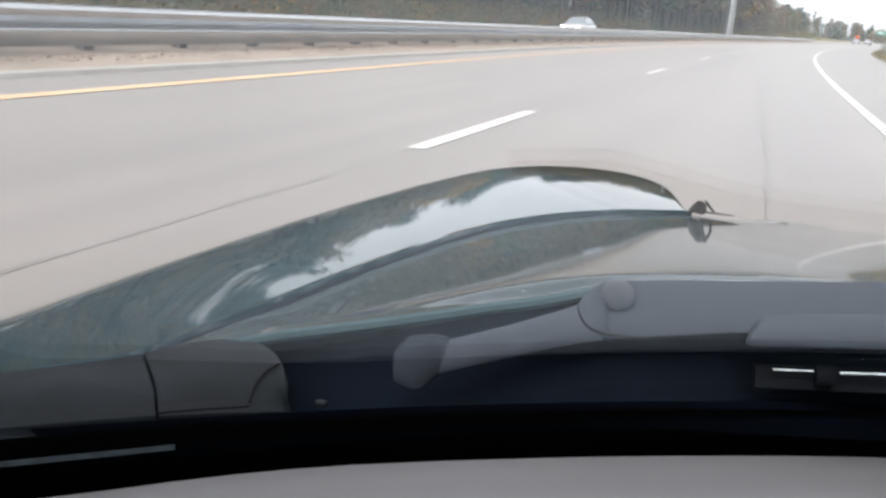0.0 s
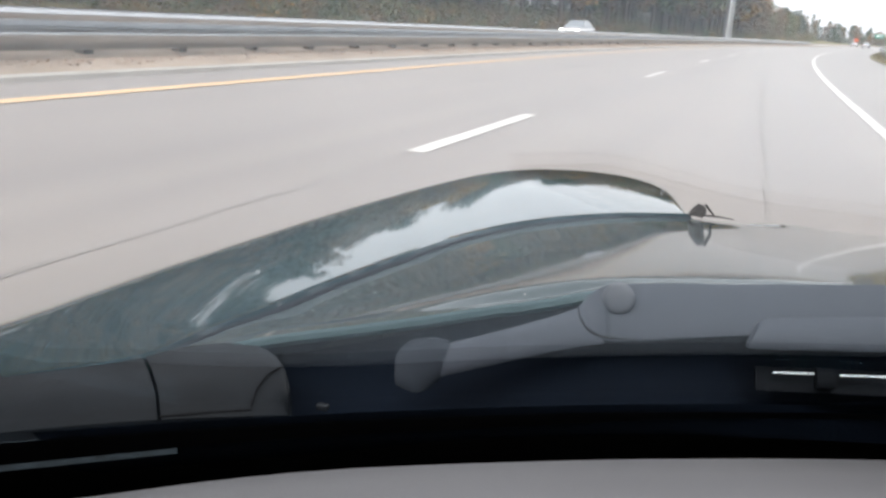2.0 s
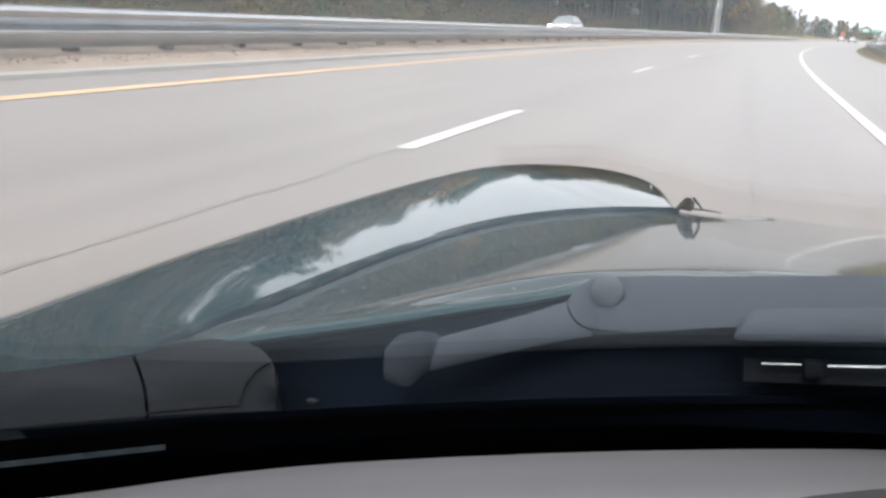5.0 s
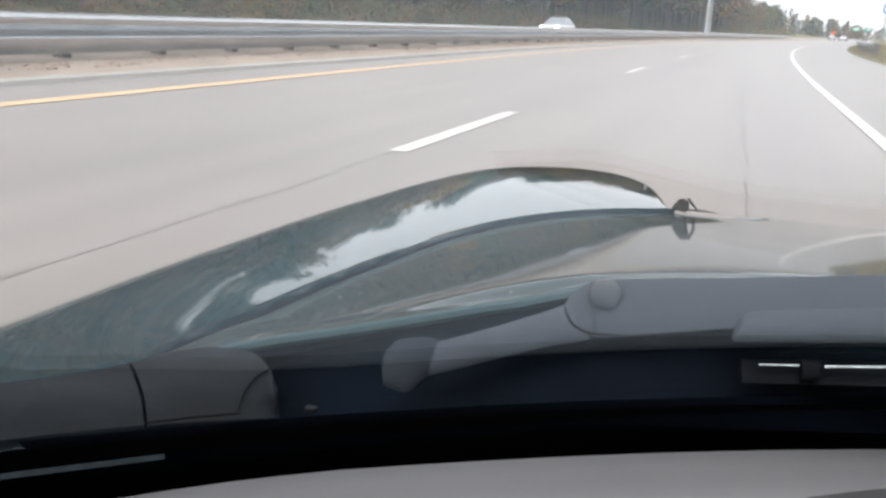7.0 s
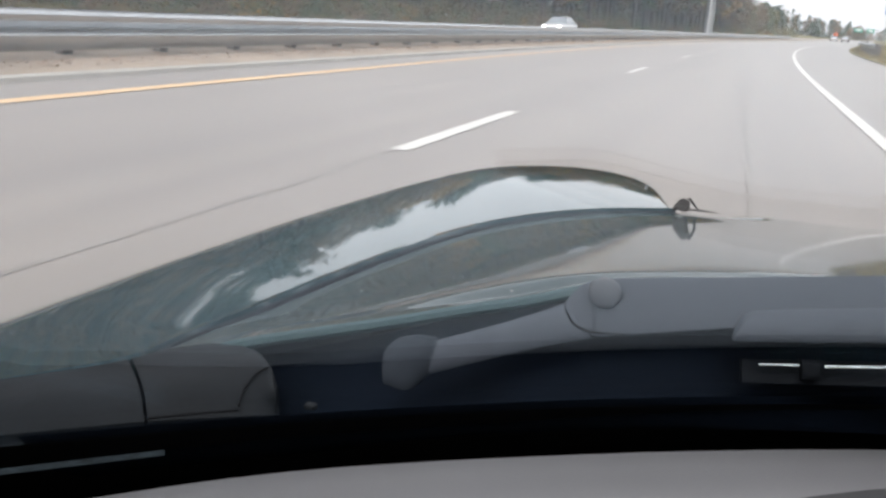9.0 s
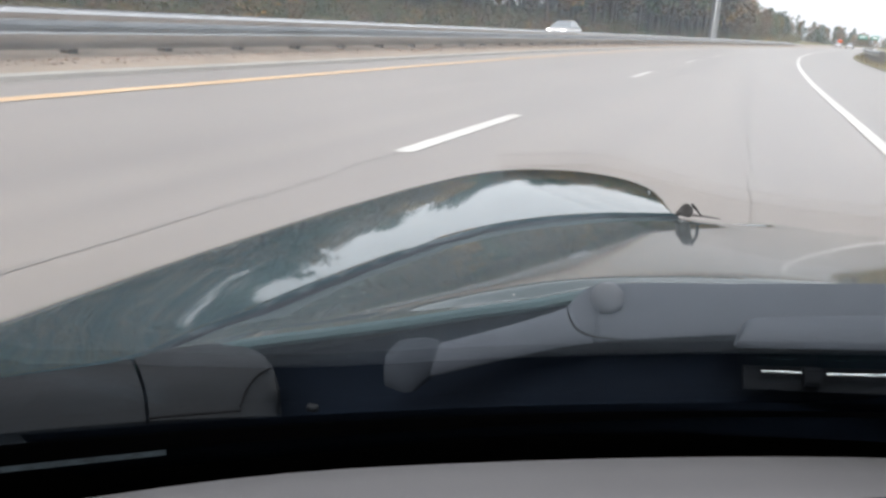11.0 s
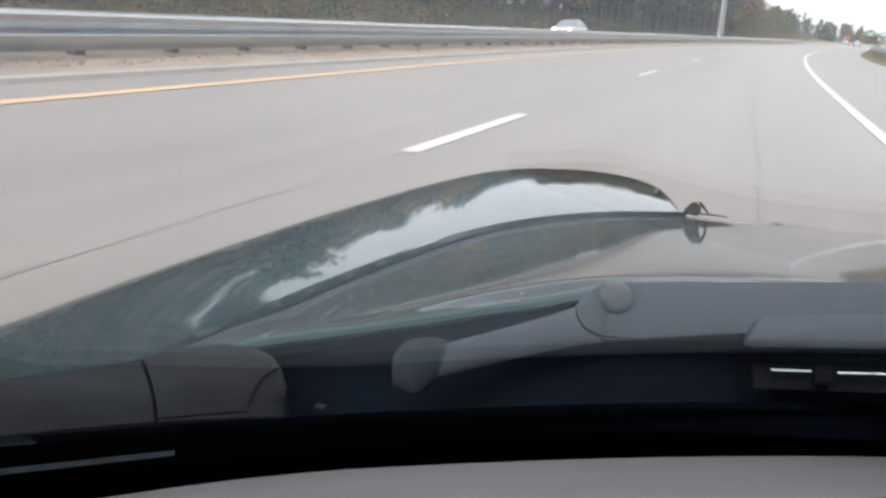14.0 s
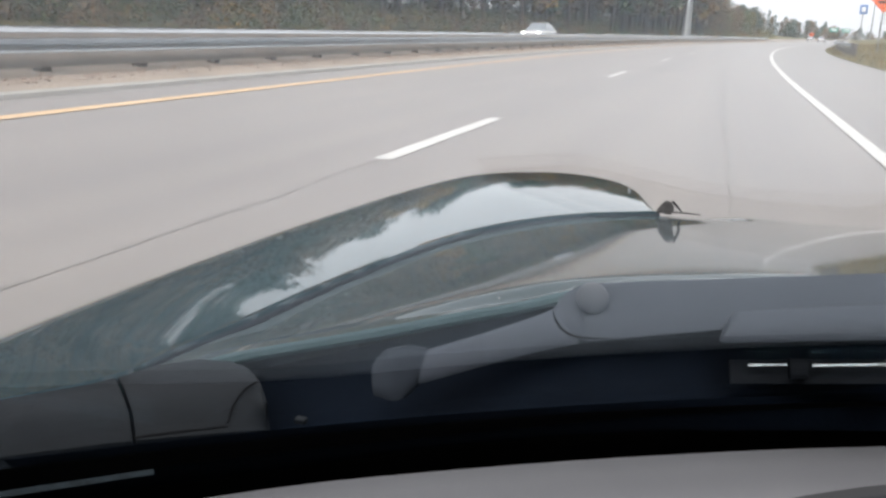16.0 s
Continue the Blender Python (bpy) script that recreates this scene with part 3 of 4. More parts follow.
for u in span(0, 1, 9):
    row = []
    for x in span(MID - 0.70, MID + 0.70, 57):
        a = screen(x, -0.005, 0.004)
        b = Vector((x, np.interp(min(x, 2 * MID - x), [p[0] for p in REAR], [p[1] for p in REAR]) - 0.002, bonnet_z(x, 0.6) - 0.014))
        p = a.lerp(b, u)
        p.z -= 0.055 * math.sin(math.pi * min(1, u * 1.0)) ** 0.6
        row.append(p)
    well.append(row)
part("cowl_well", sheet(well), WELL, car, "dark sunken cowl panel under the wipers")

# rounded end cover of the cowl beside the pillar
COVER_NEAR = [(-0.4001, 0.2732, 0.6738), (-0.3809, 0.3130, 0.6662), (-0.3557, 0.3466, 0.6613), (-0.3254, 0.3806, 0.6570), (-0.2952, 0.4095, 0.6529), (-0.2770, 0.4278, 0.6502), (-0.2685, 0.4388, 0.6475), (-0.2669, 0.4454, 0.6449)]
COVER_MID = [(-0.4057, 0.2789, 0.6850), (-0.3891, 0.3214, 0.6778), (-0.3638, 0.3559, 0.6738), (-0.3341, 0.3892, 0.6693), (-0.3021, 0.4194, 0.6649), (-0.2858, 0.4359, 0.6615), (-0.2747, 0.4471, 0.6560), (-0.2701, 0.4499, 0.6485)]
COVER_FAR = [(-0.4444, 0.3077, 0.6809), (-0.4379, 0.3639, 0.6697), (-0.4182, 0.4013, 0.6673), (-0.3921, 0.4407, 0.6655), (-0.3481, 0.4844, 0.6678), (-0.3159, 0.4865, 0.6686), (-0.2899, 0.4695, 0.6680), (-0.2674, 0.4424, 0.6659)]


def cover_piece(t0, t1, n, parent, name, label="", tuck=(True, True)):
    """A length of the cover between two stations, its ends turned down."""
    near, mid, far = [spline(c, 141) for c in (COVER_NEAR, COVER_MID, COVER_FAR)]
    rows = []
    for k in range(n):
        i = round((t0 + (t1 - t0) * k / (n - 1)) * 20)
        a, b, c = Vector(near[i]), Vector(mid[i]), Vector(far[i])
        down = Vector((0, 0, -0.02))
        row = [a + down, a, a.lerp(b, 0.5), a.lerp(b, 0.85), b + (c - b) * 0.04 + Vector((0, 0, 0.0012)), b + (c - b) * 0.15 + Vector((0, 0, 0.0035)), b.lerp(c, 0.4) + Vector((0, 0, 0.006)), b.lerp(c, 0.7) + Vector((0, 0, 0.005)), b.lerp(c, 0.92) + Vector((0, 0, 0.0015)), c, c + down]
        rows.append(row)
    if tuck[0]:
        rows.insert(0, [p + Vector((0.0004, 0.0004, -0.004)) for p in rows[0]])
    if tuck[1]:
        rows.append([p + Vector((-0.0004, -0.0004, -0.004)) for p in rows[-1]])
    return part(name, sheet(rows), BLACK_PLASTIC, parent, label)


cowl = cover_piece(-0.0, 3.0, 24, car, "cowl_cover", "grained black plastic cowl end cover")
cap = cover_piece(3.05, 7.0, 40, cowl, "cover_cap")
for side in (0, 1):
    base = [Vector(p) for p in spline(COVER_FAR[:4], 20)]
    turned = [[p + Vector(d) for p in base] for d in ((0.002, -0.004, -0.007), (0.001, -0.003, -0.0025), (0, 0, 0.001), (-0.002, 0.005, 0.0022), (-0.005, 0.010, -0.003))]
    part("fender_rear_edge", sheet([[flip(p) if side else tuple(p) for p in r] for r in turned]), TEAL_EDGE, car, "pale teal rear edge of the fender")
joint = spline([(-0.2855, 0.4600, 0.6705), (-0.2880, 0.4490, 0.6690), (-0.2875, 0.4390, 0.6665), (-0.2865, 0.4315, 0.6640), (-0.2815, 0.4188, 0.6602)], 16)
part("cap_joint", tube(joint, 0.0008, 6), FRIT, cap, "fine dark joint")
part("cap_joint", tube([(-0.2799, 0.4163, 0.6588), (-0.3023, 0.3966, 0.6600), (-0.3226, 0.3778, 0.6608)], 0.0008, 6), FRIT, cap, "fine dark joint")


# wiper in its parked place
def strap(tops, bots, n, thick, bulge, material, parent, name, label="", bow=0.35):
    """A moulded bar between an upper and a lower edge, domed towards the cabin."""
    a, b = spline(tops, n), spline(bots, n)
    rows = []
    for t, u in zip(a, b):
        t, u = Vector(t), Vector(u)
        out = Vector((0.1, -0.92, 0.36)).normalized()
        face = [t.lerp(u, k) + out * bulge * (1 - abs(2 * k - 1) ** 3) for k in (0.0, 0.06, 0.16, 0.3, 0.5, 0.7, 0.84, 0.94, 1.0)]
        rows.append(face + [u - out * thick, t - out * thick])
    bm = sheet(rows, close=True)
    bm.verts.ensure_lookup_table()
    k = len(rows[0])
    bm.faces.new([bm.verts[i] for i in range(k)])
    bm.faces.new([bm.verts[len(bm.verts) - k + i] for i in range(k)])
    return part(name, bm, material, parent, label)


ARM_TOP = [(-0.2045, 0.4760, 0.6915), (-0.1931, 0.4842, 0.7), (-0.1741, 0.4994, 0.6975), (-0.1429, 0.5285, 0.704), (-0.117, 0.5536, 0.7104), (-0.1033, 0.5684, 0.7143)]
ARM_BOT = [(-0.1990, 0.4640, 0.6745), (-0.1841, 0.4683, 0.6711), (-0.1754, 0.4844, 0.6779), (-0.1378, 0.5166, 0.6851), (-0.1082, 0.5422, 0.6901), (-0.0798, 0.5597, 0.6947)]
CHANNEL_TOP = [(-0.1035, 0.5701, 0.7129), (-0.0983, 0.577, 0.7213), (-0.0887, 0.5832, 0.7291), (-0.0744, 0.5873, 0.7325), (0.0006, 0.6017, 0.7411), (0.0969, 0.6131, 0.7542), (0.1459, 0.6109, 0.7631)]
CHANNEL_BOT = [(-0.0982, 0.564, 0.7053), (-0.0913, 0.5645, 0.6977), (-0.0803, 0.5672, 0.6946), (-0.0673, 0.5692, 0.6955), (0.0059, 0.5843, 0.7089), (0.0996, 0.5947, 0.7276), (0.1474, 0.5934, 0.7387)]
NEARER = [1, 1, 0.993, 0.982, 0.960, 0.955, 0.955]
CHANNEL_TOP, CHANNEL_BOT = [[(x * k, y * k, 0.91 + (z - 0.91) * k) for (x, y, z), k in zip(c, NEARER)] for c in (CHANNEL_TOP, CHANNEL_BOT)]
arm = strap(ARM_TOP[3:], ARM_BOT[3:], 20, 0.010, 0.004, ARM, car, "wiper_arm", "matt dark grey wiper arm")
# one continuous arm, split so its colour can imitate shade in the well
strap(ARM_TOP[:3], ARM_BOT[:3], 14, 0.010, 0.004, ARM_SHADE, arm, "arm_end_shaded", "pivot end of the arm, coloured dark for shade")
strap(ARM_TOP[2:4], ARM_BOT[2:4], 10, 0.010, 0.004, ARM_HALF_SHADE, arm, "arm_foot", "foot of the arm, coloured part-dark for shade")
strap(CHANNEL_TOP, CHANNEL_BOT, 40, 0.006, 0.0015, ARM, arm, "arm_channel")
bm = bmesh.new()
bmesh.ops.create_uvsphere(bm, u_segments=32, v_segments=18, radius=0.0117, matrix=Matrix.Translation((-0.0742, 0.5655, 0.7279)) @ Matrix.Diagonal((1, 0.34, 1, 1)))
groove = [(-0.1008, 0.5605, 0.7165), (-0.0990, 0.5605, 0.7108), (-0.0933, 0.5605, 0.7032), (-0.0839, 0.5605, 0.6994), (-0.0726, 0.5605, 0.6994), (-0.0571, 0.5620, 0.7010)]
part("hinge_groove", tube([tuple(p) for p in spline([(x * 0.972, y * 0.972, 0.91 + (z - 0.91) * 0.972) for x, y, z in groove], 30)], [0.0003 + 0.0008 * math.sin(math.pi * i / 29) for i in range(30)], 6), FRIT, arm, "dark curved joint round the hinge")
part("hinge_pin", bm, KNOB, arm, "round domed hinge pin")
bm = tube([(-0.2045, 0.482, 0.690), (-0.198, 0.487, 0.6955), (-0.186, 0.494, 0.6975), (-0.176, 0.499, 0.697)], [0.002, 0.0035, 0.0035, 0.002], 10)
part("pivot_cap", bm, ARM_SHADE, arm)
ring = [Vector((-0.0472, 0.590, 0.7028)) + Vector((0.031 * math.cos(t), 0, 0.031 * math.sin(t) * 0.95)) for t in span(math.pi * 1.05, math.pi * 1.95, 26)]
part("pivot_boot", tube(ring, 0.001, 8), BLACK_PLASTIC, arm)
blade = strap([(0.0164, 0.5541, 0.723), (0.0214, 0.5568, 0.7318), (0.0347, 0.5576, 0.7364), (0.0918, 0.5577, 0.7477), (0.1361, 0.5534, 0.7573)],
              [(0.015, 0.5447, 0.7173), (0.0186, 0.5443, 0.7165), (0.0371, 0.5444, 0.7194), (0.0934, 0.5433, 0.7297), (0.137, 0.5392, 0.7389)], 30, 0.012, 0.005, ARM, car, "wiper_blade", "grey moulded wiper blade carrier")
strap([(0.0222, 0.5635, 0.6972), (0.0438, 0.5636, 0.7008), (0.0990, 0.5625, 0.7105), (0.1444, 0.5585, 0.7203)],
      [(0.0243, 0.5526, 0.6846), (0.0455, 0.5526, 0.6881), (0.1001, 0.5518, 0.6979), (0.1449, 0.5479, 0.7077)], 20, 0.008, 0.001, HOLDER, blade, "blade_holder")
for a, b in (((0.0333, 0.5521, 0.6997), (0.0574, 0.5518, 0.7039)), ((0.0724, 0.5509, 0.7063), (0.1417, 0.5451, 0.7212))):
    a, b = Vector(a), Vector(b)
    part("metal_spline", tube([a, a.lerp(b, 0.5), b], 0.0012, 8), CHROME, blade, "thin bright metal strip")
strap([(0.0584, 0.5552, 0.7072), (0.0636, 0.5549, 0.7080), (0.0689, 0.5546, 0.7088)], [(0.0600, 0.5485, 0.6958), (0.0651, 0.5482, 0.6967), (0.0703, 0.5479, 0.6976)], 6, 0.01, 0.003, HOLDER, blade, "clamp")
part("washer_nub", block(0.008, 0.006, 0.004, pose(-0.232, 0.425, 0.668), 0.0015), BLACK_PLASTIC, cowl)

# slim pale label behind the foot of the glass
strip = sheet([[p.lerp(q, u) for u in span(0, 1, 8)] for p, q in [(Vector(a), Vector(b)) for a, b in (((-0.3503, 0.2215, 0.6912), (-0.2749, 0.3366, 0.6685)), ((-0.3550, 0.2260, 0.6910), (-0.2789, 0.3416, 0.6684)), ((-0.3559, 0.2271, 0.6896), (-0.2798, 0.3425, 0.6670)))]])
part("label_strip", strip, LABEL_STRIP, windscreen, "slim pale blue-grey label strip")

# dry leaf caught in the bonnet gap
leaf = tagged(part("dead_leaf", bmesh.new(), DEAD_LEAF), "curled dark dead leaf caught in the bonnet gap", "leaf")
bm = bmesh.new()
rows = []
for u in span(0, 1, 9):
    h = 0.0165 * min(1.0, 0.25 + 1.6 * u) * (1 - 0.25 * max(0, u - 0.8) / 0.2)
    c = Vector((-0.0745 + 0.0215 * u, 1.126 + 0.006 * u + 0.004 * math.sin(u * 5), 0.6765))
    rows.append([c + Vector((0.003 * math.sin(k * 2.5), 0.006 * k * k, h * k)) for k in span(0, 1, 6)])
sheet(rows, bm=bm)
tube([(-0.0535, 1.143, 0.6925), (-0.050, 1.146, 0.688), (-0.0405, 1.154, 0.676)], [0.0016, 0.0018, 0.001], 6, bm)
tube([(-0.058, 1.143, 0.677), (-0.036, 1.158, 0.6745), (-0.015, 1.172, 0.671)], [0.0012, 0.0012, 0.0006], 6, bm)
bm.to_mesh(leaf.data)
bm.free()

# rest of the body round the cabin
def loft(stations_, material, parent, name, label=""):
    return part(name, sheet(stations_), material, parent, label)


def hull(y, half, low, belt, lean=0.03):
    """Half section of the body side at y, from the sill to the waistline."""
    return [(half - 0.05, y, low), (half - 0.005, y, low + 0.10), (half, y, low + 0.22), (half - 0.005, y, belt - 0.12), (half - lean, y, belt)]


for sgn in (-1, 1):
    secs = [hull(y, 0.90 - 0.05 * max(0, -1.2 - y) ** 2, 0.20, 0.70 + 0.03 * min(1, max(0, 0.3 - y))) for y in span(0.28, -2.25, 24)]
    panel = loft([[(MID + sgn * x, y, z) for x, y, z in s] for s in secs], TEAL, car, "door_panel", "dark teal body side")
    part("door_handle", block(0.02, 0.12, 0.022, pose(MID + sgn * 0.905, -0.75, 0.60), 0.006), TEAL, panel)
    win = [[(MID + sgn * (0.865 - 0.30 * u - 0.04 * u * u), y, 0.735 + 0.47 * u * k) for u in span(0, 1, 6)] for y, k in zip(span(0.02, -1.75, 20), [min(1, 0.12 + 0.2 * i, 0.2 + 0.16 * (19 - i)) for i in range(20)])]
    side = loft(win, SIDE_GLASS, car, "side_window", "dark tinted side window")
    side.visible_shadow = False
    # unseen black panel added to keep side light off the windscreen
    lining = [[(MID + sgn * (0.835 - 0.02 * u), y, 0.24 + 0.49 * u) for u in span(0, 1, 5)] for y in span(0.26, -1.75, 12)]
    part("side_light_block", sheet(lining), LINING, panel, "unseen black panel inside the door, added to block light")
    pillar = [Vector(screen(MID + sgn * 0.80 * (1 if s < 0.3 else 1 - 0.3 * (s - 0.3)), s)) for s in span(-0.02, 0.86, 14)]
    part("pillar", tube(pillar, 0.032, 10), TEAL, car, "teal windscreen pillar")
    for y in (0.98, -1.52):
        ringv = [[(MID + sgn * (0.80 + dx), y + r * math.cos(t), 0.31 + r * math.sin(t)) for dx, r in ((-0.10, 0.19), (-0.10, 0.28), (-0.085, 0.305), (0.06, 0.305), (0.075, 0.28), (0.075, 0.19))] for t in span(0, 2 * math.pi, 33)]
        wheel = part("wheel", sheet(ringv), TYRE, car, "black tyre on a plain wheel")
        rim = [[(MID + sgn * (0.80 + dx), y + r * math.cos(t), 0.31 + r * math.sin(t)) for dx, r in ((0.075, 0.19), (0.06, 0.18), (0.04, 0.10), (0.06, 0.04), (0.062, 0.0))] for t in span(0, 2 * math.pi, 33)]
        part("rim", sheet(rim), STEEL, wheel, "grey metal rim")
roof = [[(MID + (0.60 + 0.02 * k) * math.sin(a), y, z - (1 - math.cos(a)) * 0.10) for a in span(-math.pi / 2, math.pi / 2, 21)] for k, (y, z) in enumerate([tuple(p) for p in spline([(-0.10, 1.262), (-0.4, 1.335), (-0.9, 1.37), (-1.4, 1.33), (-1.8, 1.2), (-2.1, 0.95), (-2.25, 0.74)], 26)])]
loft(roof, TEAL, car, "roof", "domed dark teal roof")
loft([[(p[0], p[1], p[2] - 0.03) for p in r] for r in roof], TRIM, car, "headliner", "dark cabin lining")
floor_pan = [[(x, y, 0.22) for x in (MID - 0.78, MID + 0.78)] for y in (1.22, -2.25)]
loft(floor_pan, LINING, car, "floor_pan")
bulk = [[(MID + x, 0.30, z) for x in span(-0.86, 0.86, 5)] for z in (0.22, 0.62)]
loft(bulk, LINING, car, "bulkhead")
# unseen black sheet added to stop light from the road below
tray = [[(MID + x, y, 0.585 - 0.05 * abs(x) ** 3) for x in span(-0.84, 0.84, 13)] for y in (0.08, 0.30, 0.60)]
loft(tray, LINING, car, "cowl_light_block", "unseen black sheet under the cowl, added to block light")
tail = [[(MID + x * (1 - 0.1 * abs(x)), -2.25 - 0.12 * math.sin(math.pi * (z - 0.2) / 0.56) - 0.05 * math.cos(x * 1.8), z) for x in span(-0.86, 0.86, 13)] for z in span(0.2, 0.76, 7)]
loft(tail, TEAL, car, "tail_panel", "rounded teal tail")
nose = [[(MID + x, 1.62 - 0.42 * x * x - 0.10 * ((z - 0.36) / 0.2) ** 2, z) for x in span(-0.88, 0.88, 25)] for z in span(0.2, 0.535, 8)]
loft(nose, TEAL, car, "front_bumper", "rounded teal front bumper")
for x in (MID - 0.4, MID + 0.4):
    seat = [[(x + u * 0.25, -0.62 - 0.25 * v, 0.35 + 0.55 * v + 0.02 * math.cos(u * 2)) for u in span(-1, 1, 7)] for v in span(0, 1, 6)]
    seat += [[(px, py - 0.1, pz - 0.02) for px, py, pz in seat[-1]], [(px, py - 0.1, pz) for px, py, pz in seat[0]]]
    loft(seat, TRIM, car, "seat_back", "dark cloth seat back")


# ---- woods of late autumn ----
def leaf_cloud(rng, clumps, per, size, spread, bm_pts):
    """Small folded leaf cards scattered round clump centres: vertices and faces."""
    vs, fs = bm_pts
    for c, r in clumps:
        for _ in range(per):
            d = rng.normal(0, 1, 3)
            d *= r * rng.random() ** 0.4 / (np.linalg.norm(d) + 1e-6)
            d[2] *= 0.75
            p = c + d
            a = rng.normal(0, 1, 3)
            a /= np.linalg.norm(a)
            b = np.cross(a, rng.normal(0, 1, 3))
            b /= np.linalg.norm(b) + 1e-6
            k = size * (0.6 + 0.8 * rng.random())
            n = len(vs)
            vs += [tuple(p - a * k), tuple(p + b * k * 0.55), tuple(p + a * k), tuple(p - b * k * 0.55)]
            fs.append((n, n + 1, n + 2, n + 3))
    return vs, fs


def mesh_part(name, vs, fs, material, parent, label=""):
    me = bpy.data.meshes.new(name)
    me.from_pydata(vs, [], fs)
    me.materials.append(material)
    ob = new(name, me)
    ob.parent = parent
    if label:
        ob["label"] = label
    return ob


def tree(seed, height, crown_mat, kind, label):
    """Trunk with limbs, crown of leaf clumps."""
    rng = np.random.default_rng(seed)
    t = thing("tree", label, "tree", "roadside woods")
    lean = rng.normal(0, 0.25, 2)
    trunk = [(lean[0] * u * u, lean[1] * u * u, height * 0.92 * u - 0.15) for u in span(0, 1, 9)]
    bm = tube(trunk, [0.17 * (1 - 0.85 * u) + 0.015 for u in span(0, 1, 9)], 8)
    clumps = []
    n = 22 if kind == "pine" else 26
    for i in range(n):
        u = (0.30 + 0.68 * i / n) if kind == "pine" else (0.14 + 0.80 * i / n)
        a = i * 2.4 + rng.normal(0, 0.4)
        reach = height * ((0.20 * (1.05 - u) + 0.05) if kind == "pine" else 0.20 * math.sin(math.pi * min(1, 0.2 + u * 0.8)) + 0.05) * (0.7 + 0.5 * rng.random())
        z0 = height * 0.9 * u
        end = np.array([lean[0] * u + reach * math.cos(a), lean[1] * u + reach * math.sin(a), z0 + reach * (0.1 if kind == "pine" else 0.45)])
        mid = np.array([lean[0] * u * u + reach * 0.5 * math.cos(a), lean[1] * u * u + reach * 0.5 * math.sin(a), z0 + reach * (0.05 if kind == "pine" else 0.15)])
        tube([(lean[0] * u * u, lean[1] * u * u, z0 - 0.1), tuple(mid), tuple(end)], [0.05, 0.03, 0.01], 5, bm)
        clumps += [(end, height * 0.075), (mid, height * 0.06)]
    part("trunk", bm, BARK, t, "grey-brown trunk with bare limbs")
    per = {"pine": 75, "oak": 60, "bare": 14}[kind]
    vs, fs = leaf_cloud(rng, clumps, per, 0.20 if kind != "bare" else 0.14, 1, ([], []))
    mesh_part("crown", vs, fs, crown_mat, t)
    return t


KINDS = [
    tree(1, 15, LEAF_PINE, "pine", "tall dark green pine in the roadside woods"),
    tree(2, 13, LEAF_BROWN, "oak", "brown autumn oak in the roadside woods"),
    tree(3, 12, LEAF_GREEN, "oak", "dull green tree in the roadside woods"),
    tree(4, 12, LEAF_ORANGE, "oak", "orange autumn tree in the roadside woods"),
    tree(5, 14, LEAF_BROWN, "bare", "nearly bare grey-brown tree in the woods"),
    tree(6, 16, LEAF_PINE, "pine", "tall dark green pine in the roadside woods"),
]
rng = np.random.default_rng(11)
picks = [0, 1, 2, 1, 4, 5, 2, 4, 1, 0, 3, 4]
spots = []
for row, off in enumerate((-31, -36, -43)):
    y = -40 + row * 1.7
    while y < 400:
        spots.append((off + rng.normal(0, 1.1), y + rng.normal(0, 0.8), 1.1 + 0.42 * rng.random()))
        y += (4.2 if y < 225 else 9.5) + rng.random() * 1.5
y = -30
while y < 260:
    spots.append((21 + rng.normal(0, 2), y, 0.8 + 0.35 * rng.random()))
    spots.append((29 + rng.normal(0, 2), y + 3, 0.8 + 0.35 * rng.random()))
    y += 9 + rng.random() * 2
used = set()
for i, (off, y, s) in enumerate(spots):
    k = picks[int(rng.integers(0, len(picks)))]
    s *= float(np.interp(y, [40, 55, 70, 100, 135, 200, 225, 262, 330], [1.00, 1.02, 1.08, 1.30, 1.46, 1.70, 1.5, 0.75, 0.6])) if off < 0 else 1.35
    p = beside(off, y, (1.0 + (abs(off) - 31) * 0.045) if off < 0 else 1.4)
    m = Matrix.Translation(p) @ pose(0, 0, 0, 0, 0, rng.random() * 360)
    ob = KINDS[k] if k not in used else None
    if ob is None:
        ob = copy_thing(KINDS[k], m)
    used.add(k)
    ob.matrix_basis = m @ Matrix.Diagonal((s, s, s, 1))

# thicket at the foot of the woods
def thicket(seed, material, share, label):
    r = np.random.default_rng(seed)
    clumps = []
    y = -30.0
    while y < 420:
        if r.random() < share:
            off = -26.2 - r.random() * 5
            h = 0.5 + 1.5 * r.random() ** 1.5
            p = beside(off, y)
            clumps.append((np.array([p.x, p.y, 0.25 + (-26 - off) * 0.17 + h * 0.6]), h))
        y += 0.28 if y < 130 else 0.9
    vs, fs = leaf_cloud(r, clumps, 105, 0.095, 1, ([], []))
    tagged(mesh_part("undergrowth", vs, fs, material, None), label, "undergrowth", kind="stuff")


def deep(seed, material, label):
    """Young growth between the trunks."""
    r = np.random.default_rng(seed)
    clumps = []
    y = -30.0
    while y < 520:
        off = -34 - r.random() * 12
        p, h = beside(off, y), 1.2 + 1.8 * r.random()
        clumps.append((np.array([p.x, p.y, 1.2 + h * 0.7]), h))
        y += 0.8 if y < 150 else 1.6
    vs, fs = leaf_cloud(r, clumps, 95, 0.20, 1, ([], []))
    tagged(mesh_part("young_growth", vs, fs, material, None), label, "undergrowth", kind="stuff")


deep(31, LEAF_GREEN, "dull green young growth between the trunks")
deep(32, LEAF_BROWN, "brown young growth between the trunks")
thicket(21, LEAF_GREEN, 0.45, "dull green undergrowth along the wood's edge")
thicket(22, LEAF_BROWN, 0.5, "brown dry undergrowth along the wood's edge")
thicket(23, LEAF_ORANGE, 0.08, "orange autumn shrubs along the wood's edge")

